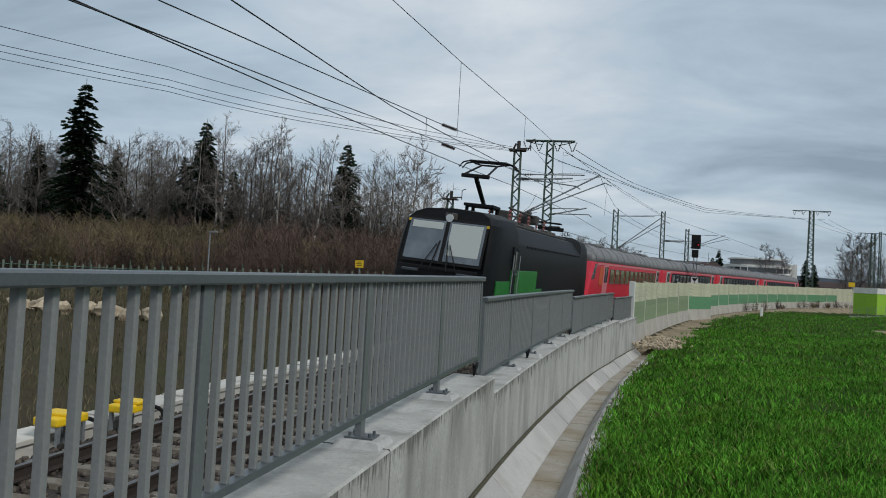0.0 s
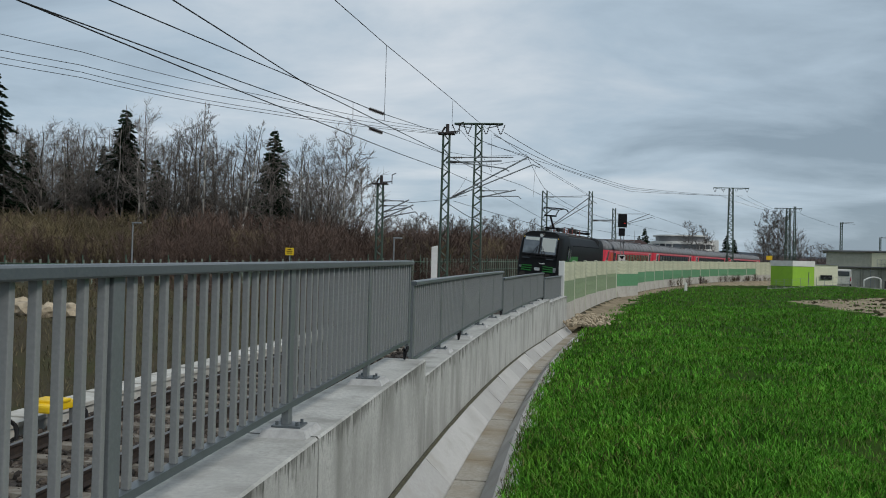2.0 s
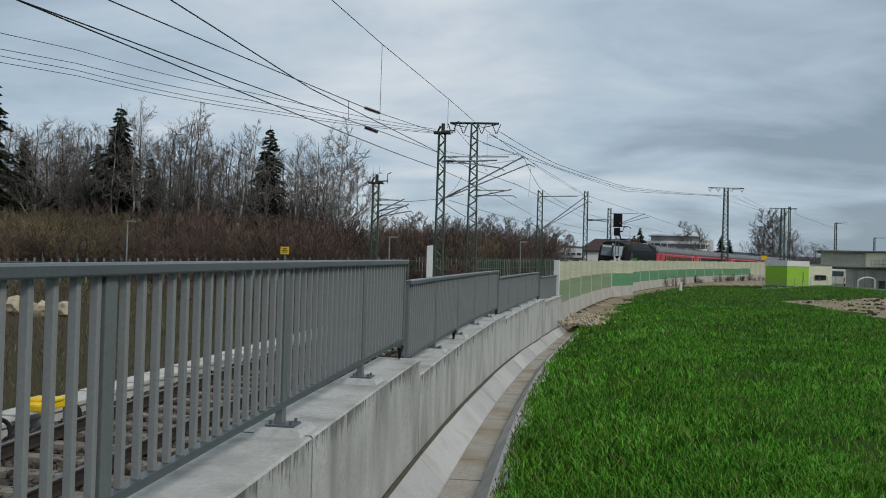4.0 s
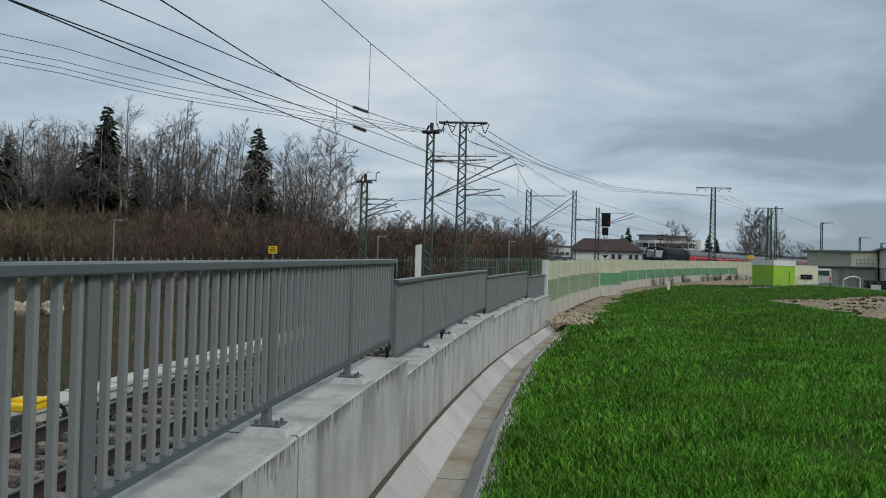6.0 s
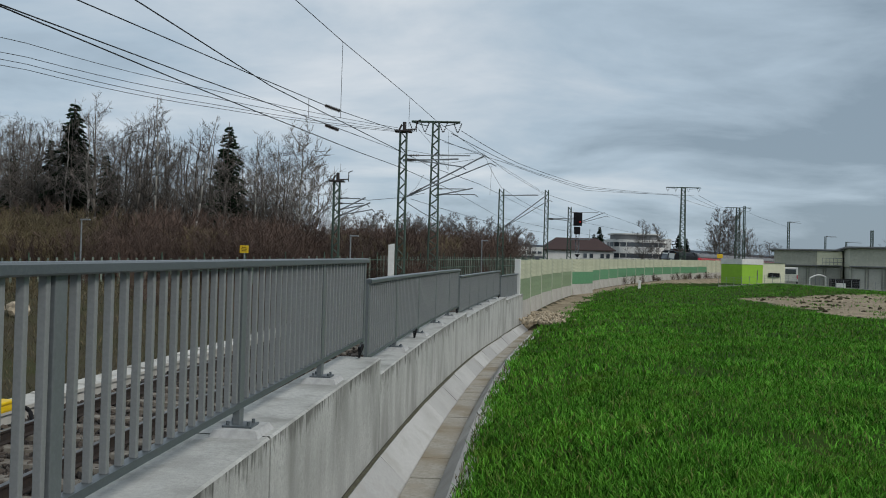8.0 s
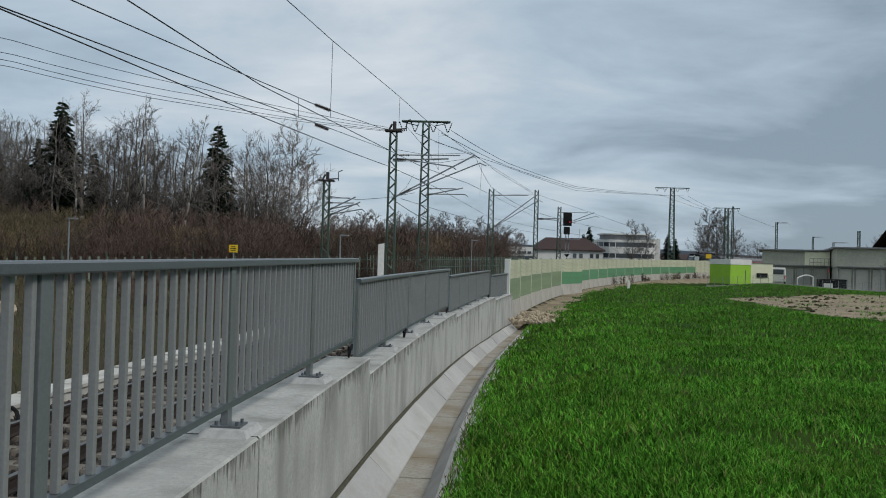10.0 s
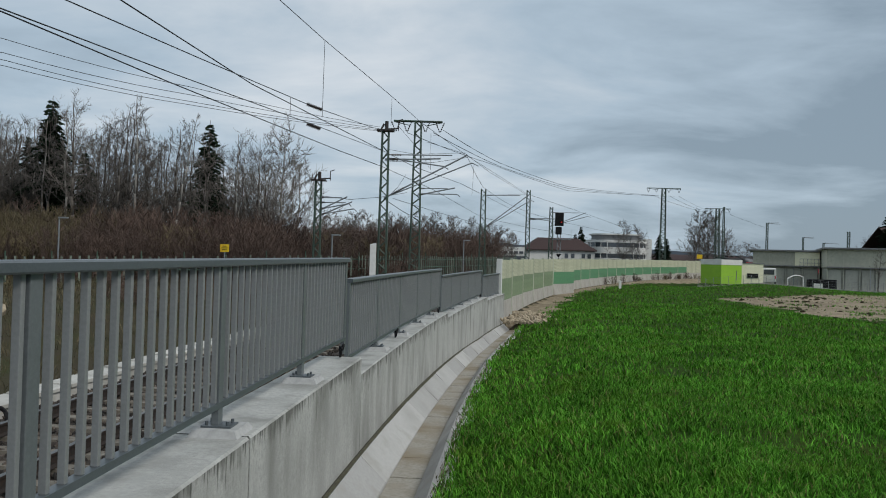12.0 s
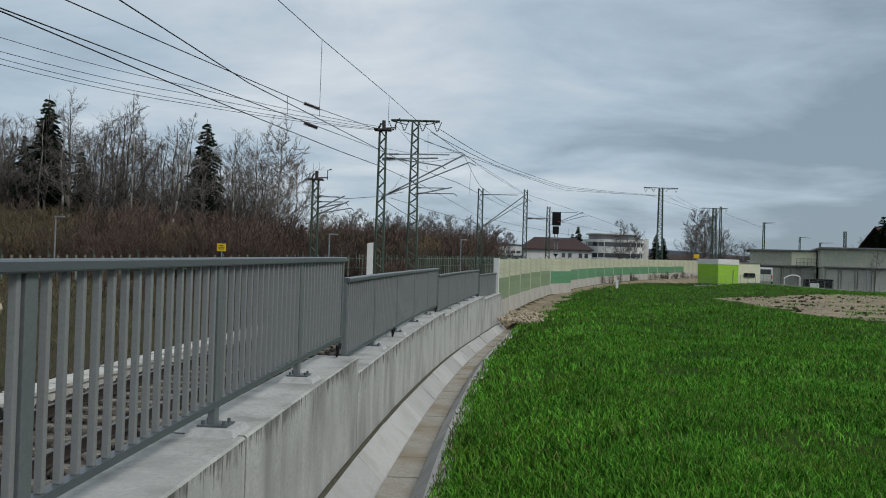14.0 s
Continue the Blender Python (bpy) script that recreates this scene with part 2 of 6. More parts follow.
M = {
    # the railing's one grey paint in three tones, with light and shade painted in
    "steel_shaded": mat("grey_mica_shaded", (0.085, 0.1, 0.108), 0.36, 0.1, ((0.098, 0.113, 0.12), 60), ((0.065, 0.078, 0.084), 1.5), 0.03, 200, spec=0.5),
    "steel_half_lit": mat("grey_mica_half_lit", (0.13, 0.145, 0.15), 0.36, 0.1, ((0.15, 0.165, 0.17), 60), ((0.1, 0.11, 0.115), 1.5), 0.03, 200, spec=0.5),
    "steel_lit": mat("grey_mica_lit", (0.225, 0.233, 0.233), 0.36, 0.15, ((0.255, 0.263, 0.263), 60), ((0.2, 0.208, 0.21), 1.5), 0.03, 200, spec=0.5),
    "concrete": mat("weathered_concrete", (0.45, 0.45, 0.42), 0.85, 0, ((0.33, 0.33, 0.31), 28), ((0.26, 0.26, 0.24), 1.6, (1.0, 1.0, 0.5)), 0.25, 40),
    "concrete_pale": mat("pale_concrete", (0.44, 0.42, 0.38), 0.85, 0, ((0.34, 0.325, 0.29), 30), ((0.25, 0.23, 0.19), 0.8), 0.25, 40),
    "mud": mat("wet_silt", (0.3, 0.25, 0.18), 0.6, 0, ((0.3, 0.25, 0.18), 12), ((0.15, 0.12, 0.08), 2.0), 0.3, 20),
    "moss": mat("mossy_joint", (0.045, 0.04, 0.025), 0.95, 0, ((0.09, 0.09, 0.05), 20), None, 0.6, 50),
    "grass": mat("lawn_soil", (0.02, 0.045, 0.005), 0.95, 0, ((0.03, 0.07, 0.008), 9), ((0.06, 0.055, 0.014), 0.6), 0.6, 30, spec=0.05),
    "dirt": mat("dry_verge", (0.05, 0.04, 0.026), 0.95, 0, ((0.05, 0.045, 0.025), 3), ((0.04, 0.05, 0.016), 0.35), 0.8, 12, spec=0.1),
    "gravel": mat("pale_gravel", (0.32, 0.265, 0.185), 0.95, 0, ((0.15, 0.12, 0.08), 3), ((0.15, 0.125, 0.085), 0.4), 0.7, 15, spec=0.1),
    "ballast": mat("ballast_stone", (0.03, 0.023, 0.018), 0.9, 0, ((0.085, 0.07, 0.056), 14), None, 0.4, 40, island=0.8),
    "sleeper": mat("sleeper_concrete", (0.2, 0.185, 0.155), 0.9, 0, ((0.1, 0.08, 0.058), 8), ((0.085, 0.065, 0.045), 2), 0.2, 30, vary=0.15),
    "rail": mat("rusty_rail", (0.018, 0.013, 0.011), 0.8, 0.0, ((0.035, 0.022, 0.014), 25), None, 0.1, 60),
    "rail_top": mat("polished_rail", (0.2, 0.19, 0.18), 0.42, 1.0),
    "white": mat("white_paint", (0.66, 0.66, 0.63), 0.6, 0, ((0.6, 0.6, 0.57), 5), None, 0.05, 20),
    "yellow": mat("yellow_paint", (0.75, 0.5, 0.01), 0.45, 0, ((0.6, 0.39, 0.01), 4), None, 0.05, 20),
    "black": mat("black_rubber", (0.009, 0.009, 0.01), 0.65, spec=0.2),
    "green_mast": mat("green_mast_paint", (0.035, 0.068, 0.048), 0.6, 0, ((0.05, 0.085, 0.062), 3), ((0.06, 0.06, 0.05), 1.0)),
    "galv": mat("galvanised_steel", (0.28, 0.3, 0.31), 0.5, 0.5, ((0.2, 0.21, 0.22), 6)),
    "wire": mat("wire_copper_dark", (0.03, 0.032, 0.035), 0.6, 0.3),
    "porcelain": mat("brown_insulator", (0.03, 0.02, 0.016), 0.3),
    "nw_post": mat("pale_barrier_post", (0.42, 0.44, 0.34), 0.7, 0, ((0.36, 0.38, 0.3), 6), None),
    "nw_cream": mat("noise_panel_cream", (0.50, 0.51, 0.36), 0.7, 0, ((0.33, 0.34, 0.24), 4), ((0.3, 0.31, 0.22), 0.7), 0.1, 30, vary=0.06),
    "nw_olive": mat("noise_panel_olive", (0.2, 0.265, 0.15), 0.7, 0, ((0.13, 0.18, 0.1), 4), None, 0.1, 30, vary=0.08),
    "nw_green": mat("noise_panel_green", (0.09, 0.235, 0.115), 0.65, 0, ((0.075, 0.19, 0.095), 4), None, 0.1, 30, vary=0.08),
    "lid": mat("pale_trough_concrete", (0.5, 0.49, 0.45), 0.85, 0, ((0.4, 0.39, 0.35), 6), ((0.33, 0.31, 0.27), 1.2), 0.15, 30, vary=0.12),
    "fence_green": mat("green_fence_paint", (0.045, 0.09, 0.06), 0.6),
}


streak(M["concrete"], (0.2, 0.2, 0.18), 3.2, 0.95, 0.55, 0.8)
streak(M["concrete"], (0.085, 0.085, 0.072), 6.5, 2.6, 0.42, 0.56, 0.75)
streak(M["concrete"], (0.06, 0.06, 0.05), 26, 3.5, 0.46, 0.6, 0.95)
streak(M["concrete"], (0.2, 0.2, 0.18), 1.4, 0.5, 0.5, 0.75)
M["channel"] = mat("grey_channel_concrete", (0.4, 0.395, 0.375), 0.85, 0, ((0.34, 0.335, 0.32), 30), ((0.26, 0.25, 0.23), 0.9), 0.2, 40, vary=0.14)
streak(M["channel"], (0.3, 0.285, 0.25), 2.2, 2.2, 0.56, 0.78)
M["grout"] = mat("grey_mortar", (0.42, 0.42, 0.41), 0.9, 0, ((0.33, 0.33, 0.32), 20), None, 0.3, 40)
M["bed"] = mat("silted_concrete", (0.33, 0.31, 0.265), 0.8, 0, ((0.25, 0.225, 0.18), 20), ((0.22, 0.17, 0.1), 1.3), 0.25, 30)
streak(M["bed"], (0.2, 0.155, 0.09), 1.1, 1.1, 0.48, 0.66)
streak(M["concrete_pale"], (0.24, 0.22, 0.18), 2.5, 2.5, 0.55, 0.75)
streak(M["nw_cream"], (0.34, 0.35, 0.25), 3.0, 0.3)


# ---- mesh helpers ----
def box(bm, size, at=(0, 0, 0), bevel=0.0, turn_m=None):
    m = Matrix.Translation(at) @ (turn_m or Matrix()) @ Matrix.Diagonal((*size, 1))
    r = bmesh.ops.create_cube(bm, size=1.0, matrix=m)
    if bevel:
        es = list({e for v in r["verts"] for e in v.link_edges})
        bmesh.ops.bevel(bm, geom=es, offset=bevel, segments=2, affect="EDGES", profile=0.6)
    return r["verts"]


def rod(bm, a, b, r, n=8, r2=None):
    a, b = Vector(a), Vector(b)
    d = b - a
    m = Matrix.Translation((a + b) / 2) @ d.to_track_quat("Z", "Y").to_matrix().to_4x4()
    bmesh.ops.create_cone(bm, cap_ends=True, segments=n, radius1=r, radius2=r if r2 is None else r2, depth=d.length, matrix=m)


def insulator(bm, a, b, r=0.07, n=6):
    a, b = Vector(a), Vector(b)
    for k in range(n):
        p = a + (b - a) * (k + 0.5) / n
        d = (b - a).normalized() * min(0.03, (b - a).length * 0.3 / n)
        rod(bm, p - d, p + d, r, 8, r * 0.5)
    rod(bm, a, b, r * 0.35, 6)


def mesh_of(bm, name, material, shade=False):
    me = bpy.data.meshes.new(name)
    bm.to_mesh(me)
    bm.free()
    for mm in material if isinstance(material, (list, tuple)) else [material]:
        me.materials.append(mm)
    if shade:
        me.polygons.foreach_set("use_smooth", [True] * len(me.polygons))
    return me


def part(name, bm, material=None, parent=None, label="", shade=False):
    ob = new(name, mesh_of(bm, name, material, shade) if isinstance(bm, bmesh.types.BMesh) else bm)
    ob.parent = parent
    if label:
        ob["label"] = label
    return ob


def thing(name, label, category, group="", m=None, kind=""):
    ob = tagged(new(name), label, category, group, kind)
    if m is not None:
        ob.matrix_basis = m
    return ob


def sweep(bm, profile, s0, s1, step=1.0, closed=True, dz=None, off0=0.0, line=along):
    """Profile of (off, z) points carried along the line from s0 to s1."""
    n = max(1, round((s1 - s0) / step))
    rings = []
    for k in range(n + 1):
        s = s0 + (s1 - s0) * k / n
        rings.append([bm.verts.new((*line(s, o + off0), z + (dz(s) if dz else 0))) for o, z in profile])
    m = len(profile)
    for a, b in zip(rings, rings[1:]):
        for i in range(m if closed else m - 1):
            j = (i + 1) % m
            bm.faces.new((a[i], b[i], b[j], a[j]))
    if closed:
        bm.faces.new(rings[0])
        bm.faces.new(rings[-1][::-1])
    bmesh.ops.recalc_face_normals(bm, faces=bm.faces)


# ---- ground: one sheet to the horizon ----
def spread(lo, hi, step, far, grow=1.14):
    v = list(np.arange(lo, hi + step / 2, step))
    d = step
    while v[-1] < far:
        d *= grow
        v.append(v[-1] + d)
    d = step
    while v[0] > -far:
        d *= grow
        v.insert(0, v[0] - d)
    return v


def ground_z(x, y):
    s, off = line_coords(x, y)
    if y < -40 or y > 230 or off < -300 or off > 230:
        return -1.3
    left = rail_z(s) - 0.36 - 0.25 * smooth(-6.4, -8.5, off) + 0.7 * smooth(-10, -18, off) * smooth(125, 95, s) + 0.12 * noise.noise((x * 0.3, y * 0.3, 3)) * smooth(-6.5, -9, off)
    if off > 1.3 or (off > -0.6 and s > 33.0):
        return grass_z(x, y)
    if off < 0:
        return left - 0.12
    return min(left, bank_z(s)) - 0.45


def build_ground():
    xs, ys = spread(-14, 44, 0.55, 3500), spread(-2, 130, 0.6, 3500)
    verts = [(x, y, ground_z(x, y)) for y in ys for x in xs]
    w = len(xs)
    faces, mats = [], []
    for j in range(len(ys) - 1):
        for i in range(w - 1):
            faces.append((j * w + i, j * w + i + 1, (j + 1) * w + i + 1, (j + 1) * w + i))
            cx, cy = (xs[i] + xs[i + 1]) / 2, (ys[j] + ys[j + 1]) / 2
            s, off = line_coords(cx, cy)
            edge = lerp(cy, ((34, 21.5), (44, 20.5), (62, 22.5), (80, 44))) + 2.2 * noise.noise((cx * 0.22, cy * 0.22, 7))
            far_edge = 70 + 0.35 * (cx - 23) + 3 * noise.noise((cx * 0.15, 4, 2))
            patch = 0 if cx > edge and 35 < cy < far_edge else 2
            strip = 33 < s < 150 and off < lerp(s, ((33, 2.4), (42, 2.2), (60, 1.7), (90, 1.9), (110, 3.0), (150, 5.5))) + 0.7 * noise.noise((cx * 0.5, cy * 0.5, 11))
            mats.append(2 if 0.3 < off and strip else 2 if (off > 2 and patch < 1 and 0 < cy < 200) else 0 if 1 < off < 230 and -60 < cy < 230 else 1)
    me = bpy.data.meshes.new("ground")
    me.from_pydata(verts, [], faces)
    for k in ("grass", "dirt", "gravel"):
        me.materials.append(M[k])
    me.polygons.foreach_set("material_index", mats)
    me.polygons.foreach_set("use_smooth", [True] * len(faces))
    tagged(new("ground", me), "green lawn, dry brown verge and a bare gravel patch", "ground", kind="structure")


build_ground()

# ---- retaining wall in blocks, each a little lower than the one before ----
BLOCKS = ((-16.0, -10.01, 0.41), (-9.98, -5.01, 0.41), (-4.98, -0.01, 0.41), (0.02, 4.1, 0.41), (4.125, 8.8, 0.22), (8.825, 14.95, 0.22), (14.98, 20.8, 0.1), (20.83, 26.5, 0.1), (26.52, 33.2, -0.02))


def foot_z(s):
    return lerp(s, ((-6, -0.53), (2.5, -0.66), (7.3, -0.78), (15, -1.02), (23.4, -1.3), (33, -1.45)))


def build_wall():
    wall = tagged(new("retaining_wall"), "long grey concrete retaining wall with water stains", "wall", kind="structure")
    for s0, s1, top in BLOCKS:
        bm = bmesh.new()
        sweep(bm, ((-0.27, -1.9 - top), (-0.27, -0.02), (-0.25, 0.0), (0.235, 0.0), (0.25, -0.015), (0.25, -2.0 - top)), s0, s1, 0.6)
        part("wall_block", bm, M["concrete"], wall).location.z = top
    # the mossy gap at the wall's foot
    bm = bmesh.new()
    sweep(bm, ((0.252, -0.3), (0.252, 0.0), (0.275, 0.012), (0.3, 0.0), (0.315, -0.02), (0.32, -0.3)), -15, 32.6, 0.6, dz=foot_z)
    part("mossy_joint", bm, M["moss"], wall, "dark mossy joint at the foot of the wall")


build_wall()


def build_drain():
    drain = tagged(new("drain_channel"), "pale concrete drainage channel with silt on its bed", "drain", kind="structure")
    rd = random.Random(4)
    s = -14.6
    while s < 31.5:
        s1 = s + 2.05
        e, q = rd.uniform(-0.012, 0.012), rd.uniform(-0.014, 0.014)
        bm = bmesh.new()
        sweep(bm, ((0.305, -0.012 + e), (0.32, 0.0 + e), (0.615, -0.275 + q), (0.62, -0.30 + q), (0.62, -0.5), (0.305, -0.5)), s, s1 - 0.016, 2.0, dz=foot_z)
        part("channel_slab", bm, M["channel"], drain)
        for h in (0, 1):
            bm = bmesh.new()
            d = rd.uniform(-0.006, 0.006)
            sweep(bm, ((0.624, -0.5), (0.624, -0.296 + d), (1.0, -0.29 + d), (1.0, -0.5)), s + 1.025 * h + 0.3, s + 1.025 * h + 1.311, 1.0, dz=foot_z)
            part("channel_bed", bm, M["bed"], drain, "silt-stained channel bed")
        bm = bmesh.new()
        sweep(bm, ((1.004, -0.5), (1.004, -0.285 + e), (1.2, -0.07 + q), (1.25, -0.06 + q), (1.27, -0.07), (1.4, -0.16), (1.4, -0.5)), s, s1 - 0.016, 2.0, dz=foot_z)
        part("channel_kerb", bm, M["channel"], drain)
        s = s1


build_drain()


# ---- railings on the wall ----
def bar_mesh(name, w, d, h, bevel=0.004):
    bm = bmesh.new()
    box(bm, (w, d, h), (0, 0, h / 2), bevel)
    return mesh_of(bm, name, M["steel_lit"])


# posts and bars take paler tones that stand in for light on their faces
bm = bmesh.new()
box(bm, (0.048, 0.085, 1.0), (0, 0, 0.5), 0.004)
POST, BAR = mesh_of(bm, "post", M["steel_half_lit"]), bar_mesh("baluster", 0.034, 0.03, 0.86)
bm = bmesh.new()
box(bm, (0.2, 0.16, 0.014), (0.02, 0, 0.053), 0.003)
for dx in (-0.05, 0.09):
    rod(bm, (dx, 0.05, 0.05), (dx, 0.05, 0.085), 0.011, 6)
    rod(bm, (dx, -0.05, 0.05), (dx, -0.05, 0.085), 0.011, 6)
PLATE = mesh_of(bm, "base_plate", M["steel_shaded"])
bm = bmesh.new()
vs = box(bm, (0.33, 0.34, 0.046), (0.03, 0, 0.023))
for v in vs:
    if v.co.z > 0.02:
        v.co.x, v.co.y = 0.02 + (v.co.x - 0.02) * 0.85, v.co.y * 0.85
GROUT = mesh_of(bm, "mortar_bed", M["grout"])

# s of both ends, wall top, height of the handrail at both ends, posts
PANELS = ((-15.0, 4.22, 0.41, 1.49, 1.58, (-14.5, -12.4, -10.35, -8.35, -6.2, -4.15, -2.04, 0.08, 2.25)), (4.4, 15.0, 0.22, 1.325, 1.345, (6.5, 8.75, 11.0, 13.2)),
          (15.2, 26.1, 0.1, 1.165, 1.185, (17.5, 19.8, 22.0, 24.1)), (26.6, 33.2, -0.02, 0.98, 0.985, (28.9, 31.1)))


def build_railing(s0, s1, base, top0, top1, posts):
    rail = thing("railing", "dark grey painted steel railing with upright bars on a concrete wall", "railing", "railings along the wall")

    def top(s):
        return top0 + (top1 - top0) * (s - s0) / (s1 - s0)

    # handrail and bottom rail take the dark tone, shade put into the colour
    bm = bmesh.new()
    sweep(bm, ((-0.05, -0.052), (-0.058, -0.044), (-0.058, -0.009), (-0.048, 0.0), (0.048, 0.0), (0.058, -0.009), (0.058, -0.044), (0.05, -0.052)), s0, s1, 0.7, dz=top)
    part("handrail", bm, M["steel_shaded"], rail)
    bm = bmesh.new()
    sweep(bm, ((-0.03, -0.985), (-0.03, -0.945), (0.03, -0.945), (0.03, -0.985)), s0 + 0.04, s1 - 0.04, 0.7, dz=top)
    part("bottom_rail", bm, M["steel_shaded"], rail)
    for s in posts:
        x, y = along(s)
        p = part("post", POST, None, rail)
        h = top(s) - 0.05 - base
        p.matrix_basis = pose(x, y, base, 0, 0, heading(s)) @ Matrix.Diagonal((1, 1, h, 1))
        for nm, me in (("base_plate", PLATE), ("mortar_bed", GROUT)):
            q = part(nm, me, None, rail)
            q.matrix_basis = pose(x, y, base, 0, 0, heading(s))
    for s in (s0 + 0.035, s1 - 0.035):
        p = part("end_post", POST, None, rail)
        p.matrix_basis = pose(*along(s), base + 0.02, 0, 0, heading(s)) @ Matrix.Diagonal((1, 0.8, top(s) - 0.07 - base, 1))
    ends = [s0 + 0.05, *posts, s1 - 0.05]
    for a, b in zip(ends, ends[1:]):
        n = round((b - a) / 0.142)
        for k in range(1, n + 1):
            s = a + (b - 0.075 - a) * k / n
            q = part("baluster", BAR, None, rail)
            q.matrix_basis = pose(*along(s), top(s) - 0.945, 0, 0, heading(s)) @ Matrix.Diagonal((1, 1, 1.04, 1))


for p in PANELS:
    build_railing(*p)


# ---- track ----
def build_track():
    track = tagged(new("railway_track"), "ballasted railway track with rusty rails on concrete sleepers", "track", kind="structure")
    bm = bmesh.new()
    sweep(bm, ((-2.35, -0.62), (-1.5, -0.24), (1.5, -0.24), (2.5, -0.7)), -30, 345, 2.0, closed=False, dz=rail_z, line=track_at)
    part("ballast_bed", bm, M["ballast"], track)
    for side in (-0.75, 0.75):
        bm = bmesh.new()
        sweep(bm, ((-0.07, -0.17), (-0.07, -0.158), (-0.012, -0.14), (-0.012, -0.045), (-0.036, -0.03), (-0.036, -0.004),
                   (0.036, -0.004), (0.036, -0.03), (0.012, -0.045), (0.012, -0.14), (0.07, -0.158), (0.07, -0.17)), -30, 345, 1.5, dz=rail_z, off0=side, line=track_at)
        part("rail", bm, M["rail"], track)
        bm = bmesh.new()
        sweep(bm, ((-0.034, -0.004), (-0.03, 0.0), (0.03, 0.0), (0.034, -0.004)), -30, 345, 1.5, dz=rail_z, off0=side, line=track_at)
        part("rail_head", bm, M["rail_top"], track)
    bm = bmesh.new()
    vs = box(bm, (2.6, 0.28, 0.2), (0, 0, -0.28))
    for v in vs:
        if v.co.z > -0.2:
            v.co.y *= 0.75
    sl = mesh_of(bm, "sleeper", M["sleeper"])
    s = -20.0
    while s < 90:
        q = part("sleeper", sl, None, track)
        q.matrix_basis = pose(*track_at(s), rail_z(s), 0, 0, track_heading(s))
        s += 0.63
    # cable trough of concrete with lids
    bm = bmesh.new()
    box(bm, (0.58, 0.98, 0.07), (0, 0, 0.2), 0.008)
    box(bm, (0.5, 0.99, 0.3), (0, 0, 0.02))
    lid = mesh_of(bm, "trough_lid", M["lid"])
    s = -16.0
    while s < 34:
        q = part("trough_lid", lid, None, track)
        q.matrix_basis = pose(*along(s, TRACK - 2.15), rail_z(s) - 0.36 + random.uniform(-0.01, 0.01), random.uniform(-0.6, 0.6), random.uniform(-1, 1), heading(s) + random.uniform(-0.4, 0.4))
        s += 1.0


build_track()


# ---- noise wall ----
def nw_top(s):
    return 1.64 + 0.0085 * max(s - 32, 0)


def build_noise_wall():
    wall = tagged(new("noise_wall"), "cream and green noise barrier of stacked panels between posts", "noise barrier", kind="structure")
    bm = bmesh.new()
    box(bm, (0.16, 0.16, 1.0), (0, 0, -0.5), 0.01)
    post = mesh_of(bm, "barrier_post", M["nw_post"])
    bm = bmesh.new()
    box(bm, (0.26, 0.26, 1.0), (0, 0, -0.5), 0.01)
    end_post = mesh_of(bm, "barrier_post", M["white"])
    pm = {}
    for k in ("nw_cream", "nw_olive", "nw_green", "concrete_pale"):
        bm = bmesh.new()
        box(bm, (0.11, 4.86, 0.992), (0, 2.5, -0.5), 0.012)
        pm[k] = mesh_of(bm, "barrier_panel", M[k])
    s, n = 32.9, 0
    while s < 158:
        z = nw_top(s)
        x, y = along(s)
        door = n in (5, 17)
        h0 = heading(s + 2.5) - (12 if door else 0)
        q = part("barrier_post", end_post if n == 0 else post, None, wall)
        q.matrix_basis = pose(x, y, z + 0.04, 0, 0, h0) @ Matrix.Diagonal((1, 1, 3.2, 1))
        rows = [("nw_cream", 0.26)] * 4 + [("nw_olive" if n < 5 else "nw_green", 0.5)] * 2 + [("concrete_pale", 1.1)]
        if n > 19:
            rows = [("nw_cream", 0.52)] * 4 + [("concrete_pale", 1.0)]
        if n < 5:
            rows = [("nw_cream", 0.24)] * 4 + [("nw_olive", 0.28)] * 4 + [("concrete_pale", 1.3)]
        top = 0.0
        for k, h in rows:
            q = part("barrier_panel", pm[k], None, wall)
            q.matrix_basis = pose(x, y, z - top, 0, 0, h0) @ Matrix.Diagonal((1.25 if k == "concrete_pale" else 1, 1, h, 1))
            top += h
        s, n = s + 5.0, n + 1


build_noise_wall()


